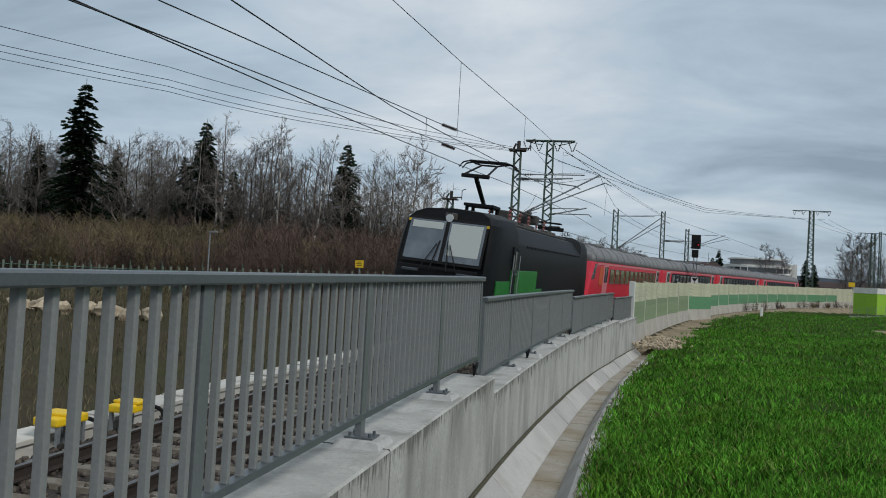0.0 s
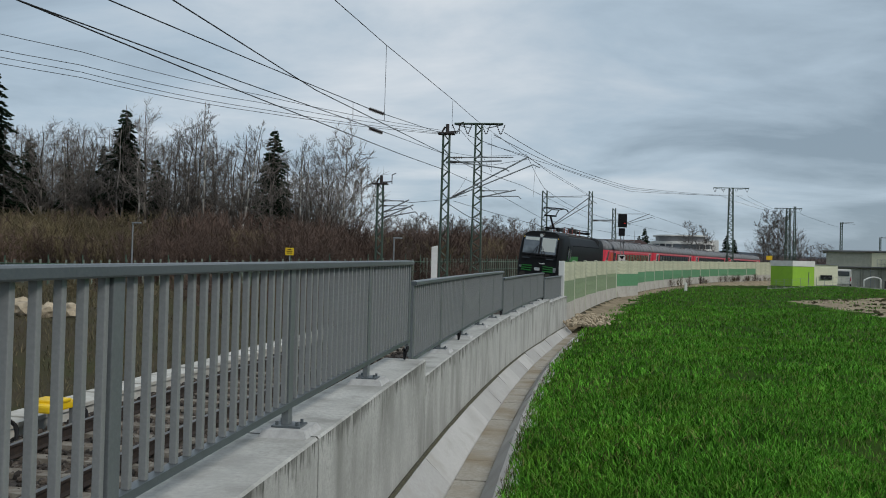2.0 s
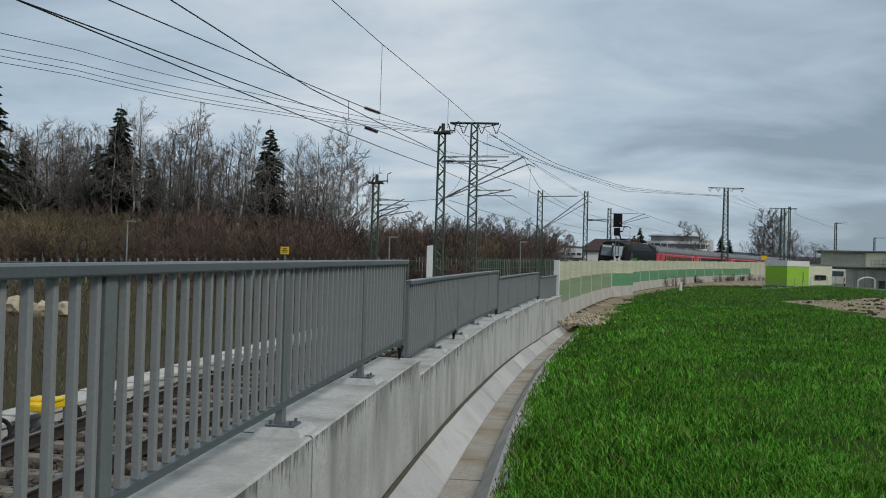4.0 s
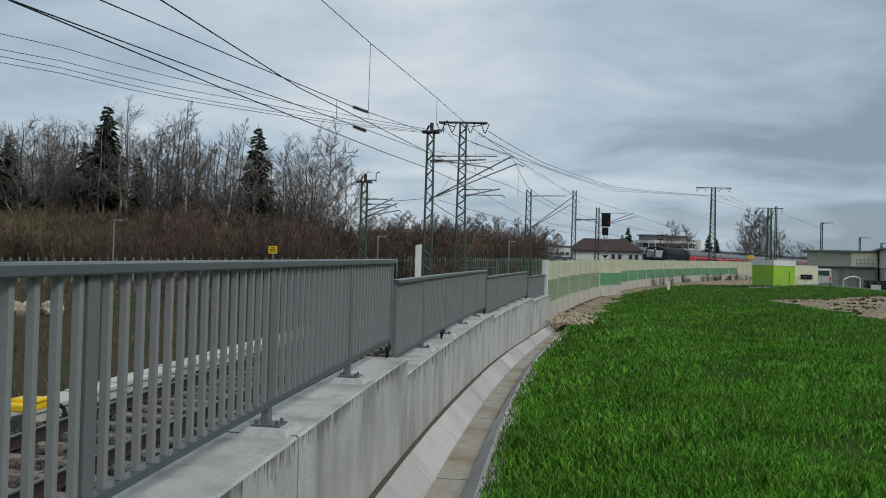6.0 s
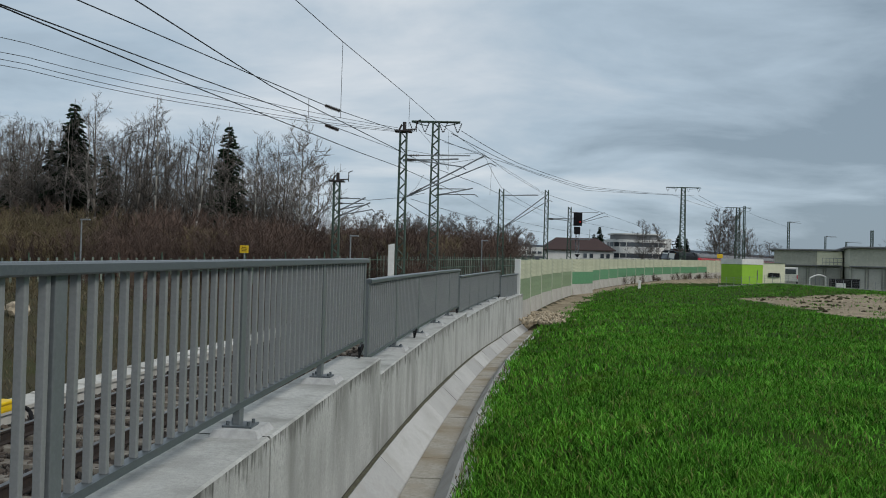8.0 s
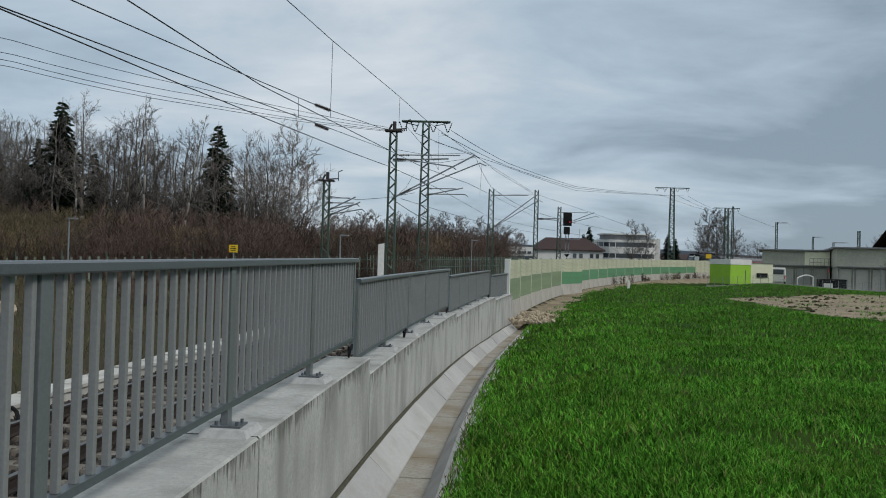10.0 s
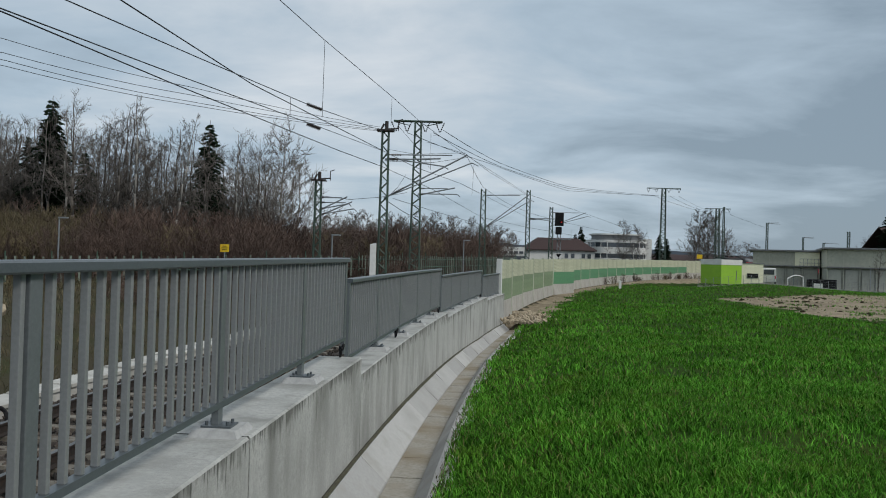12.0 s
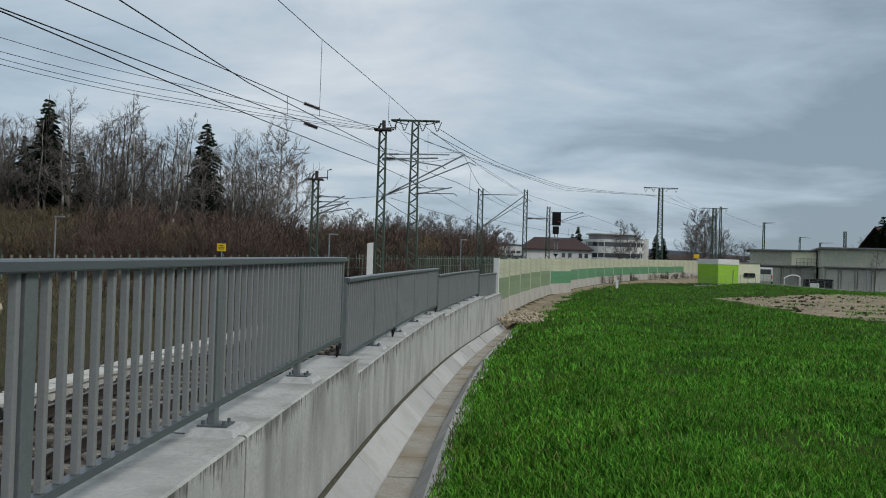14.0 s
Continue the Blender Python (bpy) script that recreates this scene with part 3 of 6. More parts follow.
# ---- train ----
M.update({
    "loco": mat("matt_black_loco", (0.007, 0.008, 0.009), 0.5, 0, ((0.01, 0.011, 0.012), 3), ((0.013, 0.012, 0.012), 0.7), 0.02, 40, spec=0.12),
    "loco_roof": mat("dusty_roof", (0.045, 0.042, 0.04), 0.7, 0, ((0.07, 0.062, 0.055), 5), ((0.03, 0.03, 0.03), 1)),
    "loco_green": mat("bright_green", (0.01, 0.17, 0.02), 0.4, 0, ((0.008, 0.13, 0.016), 3)),
    "pane": mat("dark_window_glass", (0.05, 0.06, 0.07), 0.06, 0, spec=1.0),
    "screen_glass": mat("windscreen_glass", (0.09, 0.11, 0.13), 0.06, 0.35, ((0.14, 0.165, 0.18), 1.5), spec=1.0),
    "blind": mat("pale_sun_blind", (0.4, 0.43, 0.41), 0.6),
    "red": mat("traffic_red", (0.56, 0.022, 0.045), 0.4, 0, ((0.5, 0.02, 0.04), 2), ((0.44, 0.025, 0.04), 0.5)),
    "pink": mat("pale_red_stripe", (0.55, 0.18, 0.2), 0.45),
    "orange": mat("faded_orange_red", (0.5, 0.09, 0.03), 0.45),
    "coach_roof": mat("grey_coach_roof", (0.16, 0.165, 0.17), 0.6, 0, ((0.12, 0.122, 0.125), 3), ((0.2, 0.2, 0.2), 0.6)),
    "coach_door": mat("silver_grey_door", (0.42, 0.42, 0.4), 0.5),
    "warm_window": mat("lit_coach_window", (0.13, 0.12, 0.07), 0.08, 0, ((0.05, 0.045, 0.03), 0.9), spec=1.0),
    "bogie": mat("bogie_grime", (0.03, 0.026, 0.022), 0.8, 0, ((0.05, 0.04, 0.03), 6)),
    "silver": mat("silver_letter", (0.6, 0.62, 0.62), 0.4, 0.4),
    "insul_red": mat("red_brown_insulator", (0.16, 0.03, 0.02), 0.4),
})


def ring_body(bm, rings):
    """Loft rings of (x, y, z); all have the same count, open at the bottom is closed by faces."""
    vs = [[bm.verts.new(p) for p in r] for r in rings]
    n = len(rings[0])
    for a, b in zip(vs, vs[1:]):
        for i in range(n):
            bm.faces.new((a[i], a[(i + 1) % n], b[(i + 1) % n], b[i]))
    bm.faces.new(vs[0][::-1])
    bm.faces.new(vs[-1])
    bmesh.ops.recalc_face_normals(bm, faces=bm.faces)


def bogie(parent, y, wheel_base, r, wheels=2):
    b = bmesh.new()
    box(b, (0.16, wheel_base + 1.1, 0.28), (-1.05, y, 0.62), 0.03)
    box(b, (0.16, wheel_base + 1.1, 0.28), (1.05, y, 0.62), 0.03)
    box(b, (2.0, 0.5, 0.3), (0, y, 0.62), 0.03)
    bog = part("bogie", b, M["bogie"], parent)
    b = bmesh.new()
    for sx in (-0.75, 0.75):
        rod(b, (sx - 0.06, 0, 0), (sx + 0.06, 0, 0), r, 24)
        rod(b, (sx - 0.09 * (1 if sx > 0 else -1), 0, 0), (sx - 0.05 * (1 if sx > 0 else -1), 0, 0), r + 0.03, 24)
    rod(b, (-0.7, 0, 0), (0.7, 0, 0), 0.09, 10)
    wm = mesh_of(b, "wheelset", M["bogie"])
    for k in range(wheels):
        w = part("wheelset", wm, None, bog)
        w.location = (0, y + (k - 0.5) * wheel_base, r)


# cab ends have square shoulders, the engine room between them a lower, sloping roof
LOCO_SECTION = ((1.48, 0.95), (1.5, 1.5), (1.5, 2.6), (1.48, 3.2), (1.43, 3.62), (1.3, 3.86), (0.98, 4.0), (0.0, 4.06))
ROOM_SECTION = ((1.48, 0.95), (1.5, 1.5), (1.5, 2.6), (1.5, 3.18), (1.45, 3.3), (1.08, 3.76), (0.7, 3.86), (0.0, 3.88))


def loco_rake(z):
    return 0.0 if z < 2.1 else (z - 2.1) * 0.33 if z < 3.75 else 0.545 + (z - 3.75) * 1.5


def build_loco():
    loco = thing("locomotive", "black electric locomotive with green panels and a raised pantograph", "locomotive")
    half = [(x, z) for x, z in LOCO_SECTION]
    loop = half + [(-x, z) for x, z in reversed(half[:-1])]

    def ring(y, k, rk, flip=1):
        return [(x * (k if z > 1.0 else k * 0.98), y + flip * rk * loco_rake(z), z - (0.05 * (1 - min(1, y / 1.6)) if flip > 0 and z > 3.8 else 0)) for x, z in loop]

    bm = bmesh.new()
    L = 18.9
    rings = [ring(0.0, 0.86, 1), ring(0.10, 0.91, 1), ring(0.35, 0.965, 1), ring(0.9, 1.0, 0.8), ring(1.9, 1.0, 0.2), ring(3.0, 1.0, 0)]
    room = list(ROOM_SECTION) + [(-x, z) for x, z in reversed(ROOM_SECTION[:-1])]
    rings += [[(x, y, z) for x, z in room] for y in (3.35, 6, 9.45, 13, 15.55)]
    rings += [ring(15.9, 1.0, 0)]
    rings += [ring(L - y, k, rk, -1) for y, k, rk in ((1.9, 1, 0.2), (0.9, 1, 0.8), (0.35, 0.965, 1), (0.1, 0.91, 1), (0.0, 0.86, 1))]
    ring_body(bm, rings)
    part("body", bm, M["loco"], loco, "matt black body shell", True).data.set_sharp_from_angle(angle=radians(24))
    # recessed roof deck
    bm = bmesh.new()
    box(bm, (1.5, 11.8, 0.09), (0, 9.45, 3.9), 0.03)
    for y in (5.2, 8.0, 12.4):
        box(bm, (1.3, 1.9, 0.14), (0, y, 3.98), 0.04)
    part("roof_deck", bm, M["loco_roof"], loco, "dusty roof hatches")

    def on_front(x0, x1, z0, z1, out, t=0.03):
        """A slab on the raked front between two heights."""
        b = bmesh.new()
        pts = []
        for d in (out, out - t):
            for x, z in ((x0, z0), (x1, z0), (x1, z1), (x0, z1)):
                pts.append(b.verts.new((x, loco_rake(z) - d, z)))
        for f in ((0, 1, 2, 3), (7, 6, 5, 4), (0, 4, 5, 1), (1, 5, 6, 2), (2, 6, 7, 3), (3, 7, 4, 0)):
            b.faces.new([pts[i] for i in f])
        bmesh.ops.recalc_face_normals(b, faces=b.faces)
        return b

    part("windscreen_surround", on_front(-1.2, 1.2, 2.4, 3.68, 0.02, 0.05), M["black"], loco)
    for sx in (-1, 1):
        w = part("windscreen", on_front(min(sx * 0.06, sx * 1.14), max(sx * 0.06, sx * 1.14), 2.48, 3.6, 0.04), M["screen_glass"], loco, "reflecting windscreen half")
        part("sun_blind", on_front(min(sx * 0.12, sx * 1.06), max(sx * 0.12, sx * 1.06), 2.66 if sx > 0 else 3.36, 3.55, 0.046, 0.01), M["blind"], w)
        b = bmesh.new()
        rod(b, (sx * 0.25, -0.08, 2.22), (sx * 0.12, loco_rake(3.05) - 0.07, 3.05), 0.018, 6)
        rod(b, (sx * 0.55, -0.08, 2.22), (sx * 0.2, loco_rake(2.95) - 0.07, 2.95), 0.014, 6)
        part("wiper", b, M["black"], loco)
        b = bmesh.new()
        box(b, (0.5, 0.08, 0.09), (sx * 0.82, -0.02, 2.17), 0.02)
        part("headlight_strip", b, M["pane"], loco)
        for k in range(3):
            b = bmesh.new()
            box(b, (0.72, 0.03, 0.07), (sx * 0.74, -0.012, 1.66 - 0.15 * k), 0.008, pose(0, 0, 0, 0, sx * (3 - 2 * k), 0))
            part("green_stripe", b, M["loco_green"], loco, "bright green front stripe")
        b = bmesh.new()
        box(b, (0.2, 0.05, 0.3), (sx * 1.18, 0.03, 1.5), 0.03)
        part("headlight", b, M["galv"], loco)
        b = bmesh.new()
        rod(b, (sx * 0.85, -0.5, 1.02), (sx * 0.85, 0.2, 1.02), 0.09, 12)
        rod(b, (sx * 0.85, -0.56, 1.02), (sx * 0.85, -0.5, 1.02), 0.24, 16)
        part("buffer", b, M["bogie"], loco)
    b = bmesh.new()
    box(b, (2.3, 0.05, 0.1), (0, -0.02, 2.26), 0.02)
    part("front_grab_rail", b, M["black"], loco)
    b = bmesh.new()
    box(b, (0.36, 0.04, 0.2), (0, -0.015, 1.48), 0.05)
    part("front_badge", b, M["silver"], loco, "pale front badge")
    b = bmesh.new()
    box(b, (0.4, 0.03, 0.07), (0.32, -0.012, 1.86), 0.005)
    part("number_bar", b, M["silver"], loco, "pale number bar")
    b = bmesh.new()
    rod(b, (0, loco_rake(3.68) - 0.05, 3.7), (0, loco_rake(3.68) + 0.2, 3.7), 0.11, 18)
    part("top_lamp", b, M["silver"], loco, "round silver top lamp")
    b = bmesh.new()
    box(b, (0.34, 0.2, 0.3), (0, loco_rake(3.68) + 0.13, 3.7), 0.03)
    part("lamp_housing", b, M["loco_roof"], loco)
    for sx in (-1, 1):
        b = bmesh.new()
        box(b, (0.09, 0.04, 0.08), (sx * 1.17, loco_rake(3.52) - 0.0, 3.55), 0.01)
        part("warning_mark", b, M["yellow"], loco)
    # sides
    for sx in (-1, 1):
        X = sx * 1.505
        b = bmesh.new()
        box(b, (0.03, 3.9, 1.5), (X, 4.35, 1.7), 0.03)
        box(b, (0.028, 1.9, 1.2), (X, 1.75, 1.52), 0.03)
        box(b, (0.029, 1.2, 0.9), (X, 6.8, 1.4), 0.03)
        part("green_panel", b, M["loco_green"], loco, "bright green side panel")
        b = bmesh.new()
        box(b, (0.05, 0.62, 2.1), (X, 2.75, 2.1), 0.04)
        door = part("cab_door", b, M["loco"], loco)
        b = bmesh.new()
        box(b, (0.03, 0.4, 0.75), (X + sx * 0.025, 2.75, 2.68), 0.06)
        part("door_window", b, M["pane"], door)
        for dy in (-0.4, 0.4):
            b = bmesh.new()
            rod(b, (X + sx * 0.07, 2.75 + dy, 1.3), (X + sx * 0.07, 2.75 + dy, 2.9), 0.02, 6)
            part("grab_rail", b, M["galv"], door)
        b = bmesh.new()
        for k in range(26):
            box(b, (0.03, 0.32, 0.07), (sx * 1.5, 4.4 + k * 0.43, 3.2), 0.01)
        part("vent_row", b, M["black"], loco)
        b = bmesh.new()
        box(b, (0.02, 0.28, 0.36), (X + sx * 0.01, 4.0, 1.5), 0.005)
        part("side_mark", b, M["silver"], loco, "pale lettering patch")
        b = bmesh.new()
        box(b, (0.1, 8.0, 0.6), (sx * 1.3, 9.45, 0.62), 0.05)
        part("underfloor_box", b, M["bogie"], loco)
    bogie(loco, 4.2, 2.8, 0.62)
    bogie(loco, 14.7, 2.8, 0.62)
    # roof gear
    for k in range(5):
        for dx, dy, top in ((0.45, 5.6, 4.42), (-0.45, 6.2, 4.38)):
            b = bmesh.new()
            insulator(b, (dx, dy + k * 1.5, 3.92), (dx, dy + k * 1.5, top), 0.075, 4)
            part("roof_insulator", b, M["insul_red"], loco, "red-brown roof insulator")
    b = bmesh.new()
    rod(b, (0.45, 5.4, 4.45), (0.45, 12.0, 4.45), 0.035, 8)
    rod(b, (-0.45, 6.2, 4.4), (-0.45, 12.2, 4.4), 0.03, 8)
    box(b, (0.5, 0.8, 0.28), (-0.2, 7.3, 4.3), 0.05)
    box(b, (0.7, 0.5, 0.35), (0.25, 9.6, 4.32), 0.06)
    rod(b, (0.3, 9.2, 4.1), (0.3, 9.2, 4.6), 0.1, 8)
    part("roof_equipment", b, M["loco_roof"], loco)
    # lowered pantograph over the far cab
    b = bmesh.new()
    for sx in (-0.5, 0.5):
        rod(b, (sx, 13.0, 4.3), (sx * 0.8, 15.4, 4.42), 0.035, 6)
    rod(b, (-0.85, 13.1, 4.46), (0.85, 13.1, 4.46), 0.03, 6)
    rod(b, (-0.85, 13.5, 4.46), (0.85, 13.5, 4.46), 0.03, 6)
    box(b, (1.2, 0.2, 0.18), (0, 15.4, 4.3), 0.03)
    part("lowered_pantograph", b, M["black"], loco)
    # raised pantograph
    b = bmesh.new()
    box(b, (1.0, 0.9, 0.1), (0, 4.5, 4.3), 0.02)
    for sx in (-0.42, 0.42):
        rod(b, (sx, 4.2, 4.1), (sx, 4.2, 4.28), 0.06, 8)
        rod(b, (sx, 4.9, 4.1), (sx, 4.9, 4.28), 0.06, 8)
    rod(b, (0, 4.7, 4.33), (0, 3.35, 5.12), 0.075, 8)
    rod(b, (0.12, 4.3, 4.33), (0.1, 3.3, 5.0), 0.025, 6)
    box(b, (0.9, 0.14, 0.12), (0, 3.32, 5.12), 0.03)
    for sx in (-1, 1):
        rod(b, (sx * 0.38, 3.3, 5.14), (sx * 0.26, 4.75, 5.62), 0.035, 6)
        rod(b, (sx * 0.26, 4.75, 5.62), (sx * 0.5, 4.7, 5.66), 0.025, 6)
    rod(b, (-0.3, 4.75, 5.62), (0.3, 4.75, 5.62), 0.03, 6)
    for y in (4.55, 4.9):
        rod(b, (-0.62, y, 5.72), (0.62, y, 5.72), 0.035, 6)
        for sx in (-1, 1):
            rod(b, (sx * 0.62, y, 5.72), (sx * 0.85, y, 5.66), 0.026, 6)
            rod(b, (sx * 0.85, y, 5.66), (sx * 0.97, y, 5.5), 0.022, 6)
    for sx in (-0.5, 0.5):
        rod(b, (sx, 4.5, 5.68), (sx, 4.95, 5.68), 0.03, 6)
    bmesh.ops.translate(b, verts=b.verts, vec=(0, -0.85, 0))
    part("pantograph", b, M["black"], loco, "raised black pantograph")
    return loco


def build_coach(first):
    coach = thing("coach", "red passenger coach with a grey roof and a dark window band", "railway coach", "coaches of the train")
    half = ((1.38, 0.75), (1.42, 1.2), (1.42, 2.9), (1.39, 3.15))
    L = 26.1
    loop = list(half) + [(-x, z) for x, z in reversed(half)]
    bm = bmesh.new()
    nose = 0.62 if first else 0.0
    ring_body(bm, [[(x * k, y + nose * n * (z - 0.75), z) for x, z in loop] for y, k, n in ((0.0, 0.9, 1), (0.25, 0.985, 1), (1.2, 1, 0.6), (3.0, 1, 0), (L - 1.2, 1, 0), (L - 0.25, 0.985, 0), (L, 0.9, 0))])
    part("body", bm, M["red"], coach, "traffic red body")
    rf = ((1.39, 3.15), (1.33, 3.45), (1.12, 3.75), (0.7, 3.97), (0, 4.05))
    loop = list(rf) + [(-x, z) for x, z in reversed(rf[:-1])]
    bm = bmesh.new()
    n0 = nose * 2.4
    ring_body(bm, [[(x * k, y + d * (z - 3.1), z) for x, z in loop] for y, k, d in ((n0, 0.9, 0.9 if first else 0.5), (n0 + 0.25, 0.985, 0.8 if first else 0.4), (n0 + 1.3, 1, 0), (L - 1.3, 1, 0), (L - 0.3, 0.985, -0.4), (L, 0.9, -0.5))])
    part("roof", bm, M["coach_roof"], coach, "grey ribbed roof", True)
    bm = bmesh.new()
    for a, c in zip(rf, rf[1:]):
        for sx in (-1, 1):
            rod(bm, (sx * (a[0] + 0.01), 0, a[1] + 0.01), (sx * (c[0] + 0.01), 0, c[1] + 0.01), 0.018, 4)
    rib = mesh_of(bm, "roof_rib", M["coach_roof"])
    for k in range(1, 13):
        q = part("roof_rib", rib, None, coach)
        q.location = (0, k * 2.0, 0)
    bm = bmesh.new()
    box(bm, (1.5, 1.8, 0.14), (0, 0, 4.05), 0.04)
    vent = mesh_of(bm, "roof_vent", M["coach_roof"])
    for y in (5.0, 13.0, 20.5):
        q = part("roof_vent", vent, None, coach)
        q.location = (0, y, 0)
    for sx in (-1, 1):
        X = sx * 1.425
        b = bmesh.new()
        box(b, (0.02, L - 4.4, 0.1), (X, L / 2, 3.06), 0.004)
        part("top_stripe", b, M["pink"], coach, "pale stripe under the roof")
        b = bmesh.new()
        box(b, (0.014, 19.0, 1.0), (X, L / 2, 2.42), 0.004)
        part("window_band", b, M["red"] if first else M["black"], coach)
        wb = bmesh.new()
        box(wb, (0.02, 1.28, 0.82), (0, 0, 0), 0.05)
        wm = mesh_of(wb, "window", M["warm_window"] if first else M["pane"])
        for k in range(11 if first else 12):
            w = part("window", wm, None, coach)
            w.location = (X + sx * 0.008, 4.3 + (k + first) * 1.59 + 0.3 * first, 2.42)
        for y in (4.5 if first else 2.2, L - 2.2):
            b = bmesh.new()
            box(b, (0.03, 1.25, 2.1), (X, y, 2.0), 0.03)
            d = part("door", b, M["coach_door"] if not first or y > 5 else M["pink"], coach, "pale entrance door")
            b = bmesh.new()
            box(b, (0.02, 0.7, 0.85), (X + sx * 0.015, y, 2.5), 0.05)
            part("door_window", b, M["pane"], d)
        if first:
            b = bmesh.new()
            box(b, (0.02, 0.9, 1.0), (X + sx * 0.004, 3.35, 2.42), 0.02)
            part("end_panel", b, M["orange"], coach, "orange-red end panel")
            b = bmesh.new()
            v = [b.verts.new((X * 0.985 + sx * dx, yy, zz)) for dx in (0.0, 0.03) for yy, zz in ((1.15, 2.25), (1.75, 3.05), (2.05, 3.05), (1.75, 2.25))]
            for f in ((0, 1, 2, 3), (4, 5, 6, 7), (0, 1, 5, 4), (1, 2, 6, 5), (2, 3, 7, 6), (3, 0, 4, 7)):
                b.faces.new([v[i] for i in f])
            bmesh.ops.recalc_face_normals(b, faces=b.faces)
            part("cab_window", b, M["pane"], coach, "dark slanted cab window")
    for y in (0, L):
        b = bmesh.new()
        box(b, (1.5, 0.5, 2.5), (0, y + (0.05 if y else -0.05), 2.2), 0.12)
        part("gangway", b, M["black"], coach, "black rubber gangway")
    b = bmesh.new()
    box(b, (2.3, 13.0, 0.45), (0, L / 2, 0.6), 0.05)
    part("underfloor_box", b, M["bogie"], coach)
    bogie(coach, 3.6, 2.5, 0.46)
    bogie(coach, L - 3.6, 2.5, 0.46)
    return coach


def refine(car, sx, sz):
    """Bring the shell to its full height and width; the running gear keeps its size."""
    seen = set()
    for o in car.children_recursive:
        if o.name.split(".")[0] in ("bogie", "wheelset"):
            continue
        if o.data.name not in seen:
            seen.add(o.data.name)
            o.data.transform(Matrix.Diagonal((sx, 1, sz, 1)))
        o.location.x *= sx
        o.location.z *= sz
    return car


LOCO = refine(build_loco(), 1.03, 1.055)
COACHES = [refine(build_coach(True), 1.0, 1.04), refine(build_coach(False), 1.0, 1.04)]
for k in range(2):
    COACHES.append(copy_thing(COACHES[1], Matrix()))

# distance of the locomotive's outer end along the line at each time
RUN = [(0.5 * k, 16.6 + 16.4 * 0.5 * k - 0.065 * (0.5 * k) ** 2) for k in range(29)]


CANT = 4.5  # the curve's outer rail is higher, so the cars lean inwards


def car_pose(s, a, b):
    """Pose of a car whose outer end is at s and whose bogies sit a and b metres from it."""
    p, q = track_at(s + a), track_at(s + b)
    pa, qa = Vector((*p, rail_z(s + a))), Vector((*q, rail_z(s + b)))
    d = (qa - pa).normalized()
    yaw, pitch = -math.degrees(math.atan2(d.x, d.y)), math.degrees(math.asin(d.z))
    m = pose(0, 0, 0, 0, 0, yaw) @ pose(0, 0, 0, pitch, 0, 0) @ pose(0, 0, 2.2, 0, CANT, 0) @ pose(0, 0, -2.2)
    m.translation = pa - d * a
    return m


def motions():
    walk(LOCO, [(t, car_pose(s, 4.2, 14.7)) for t, s in RUN])
    for k, c in enumerate(COACHES):
        walk(c, [(t, car_pose(s + 19.4 + 26.5 * k, 3.6, 22.5)) for t, s in RUN])


# ---- masts, wires and signals ----
def lattice(bm, h, w0, w1, depth=0.7, seg=0.42, leg=0.035):
    """Lattice of four legs and zigzag bracing, tapered from w0 to w1."""
    n = int(h / seg)
    for sx in (-1, 1):
        for sy in (-1, 1):
            rod(bm, (sx * w0 / 2, sy * w0 / 2 * depth, 0), (sx * w1 / 2, sy * w1 / 2 * depth, h), leg * 1.15, 4)
    for k in range(n):
        a, b = k / n, (k + 1) / n
        wa, wb = w0 + (w1 - w0) * a, w0 + (w1 - w0) * b
        d = 1 if k % 2 else -1
        for sy in (-1, 1):
            rod(bm, (-d * wa / 2, sy * wa / 2 * depth, h * a), (d * wb / 2, sy * wb / 2 * depth, h * b), leg * 0.5, 4)
        for sx in (-1, 1):
            rod(bm, (sx * wa / 2, -d * wa / 2 * depth, h * a), (sx * wb / 2, d * wb / 2 * depth, h * b), leg * 0.5, 4)


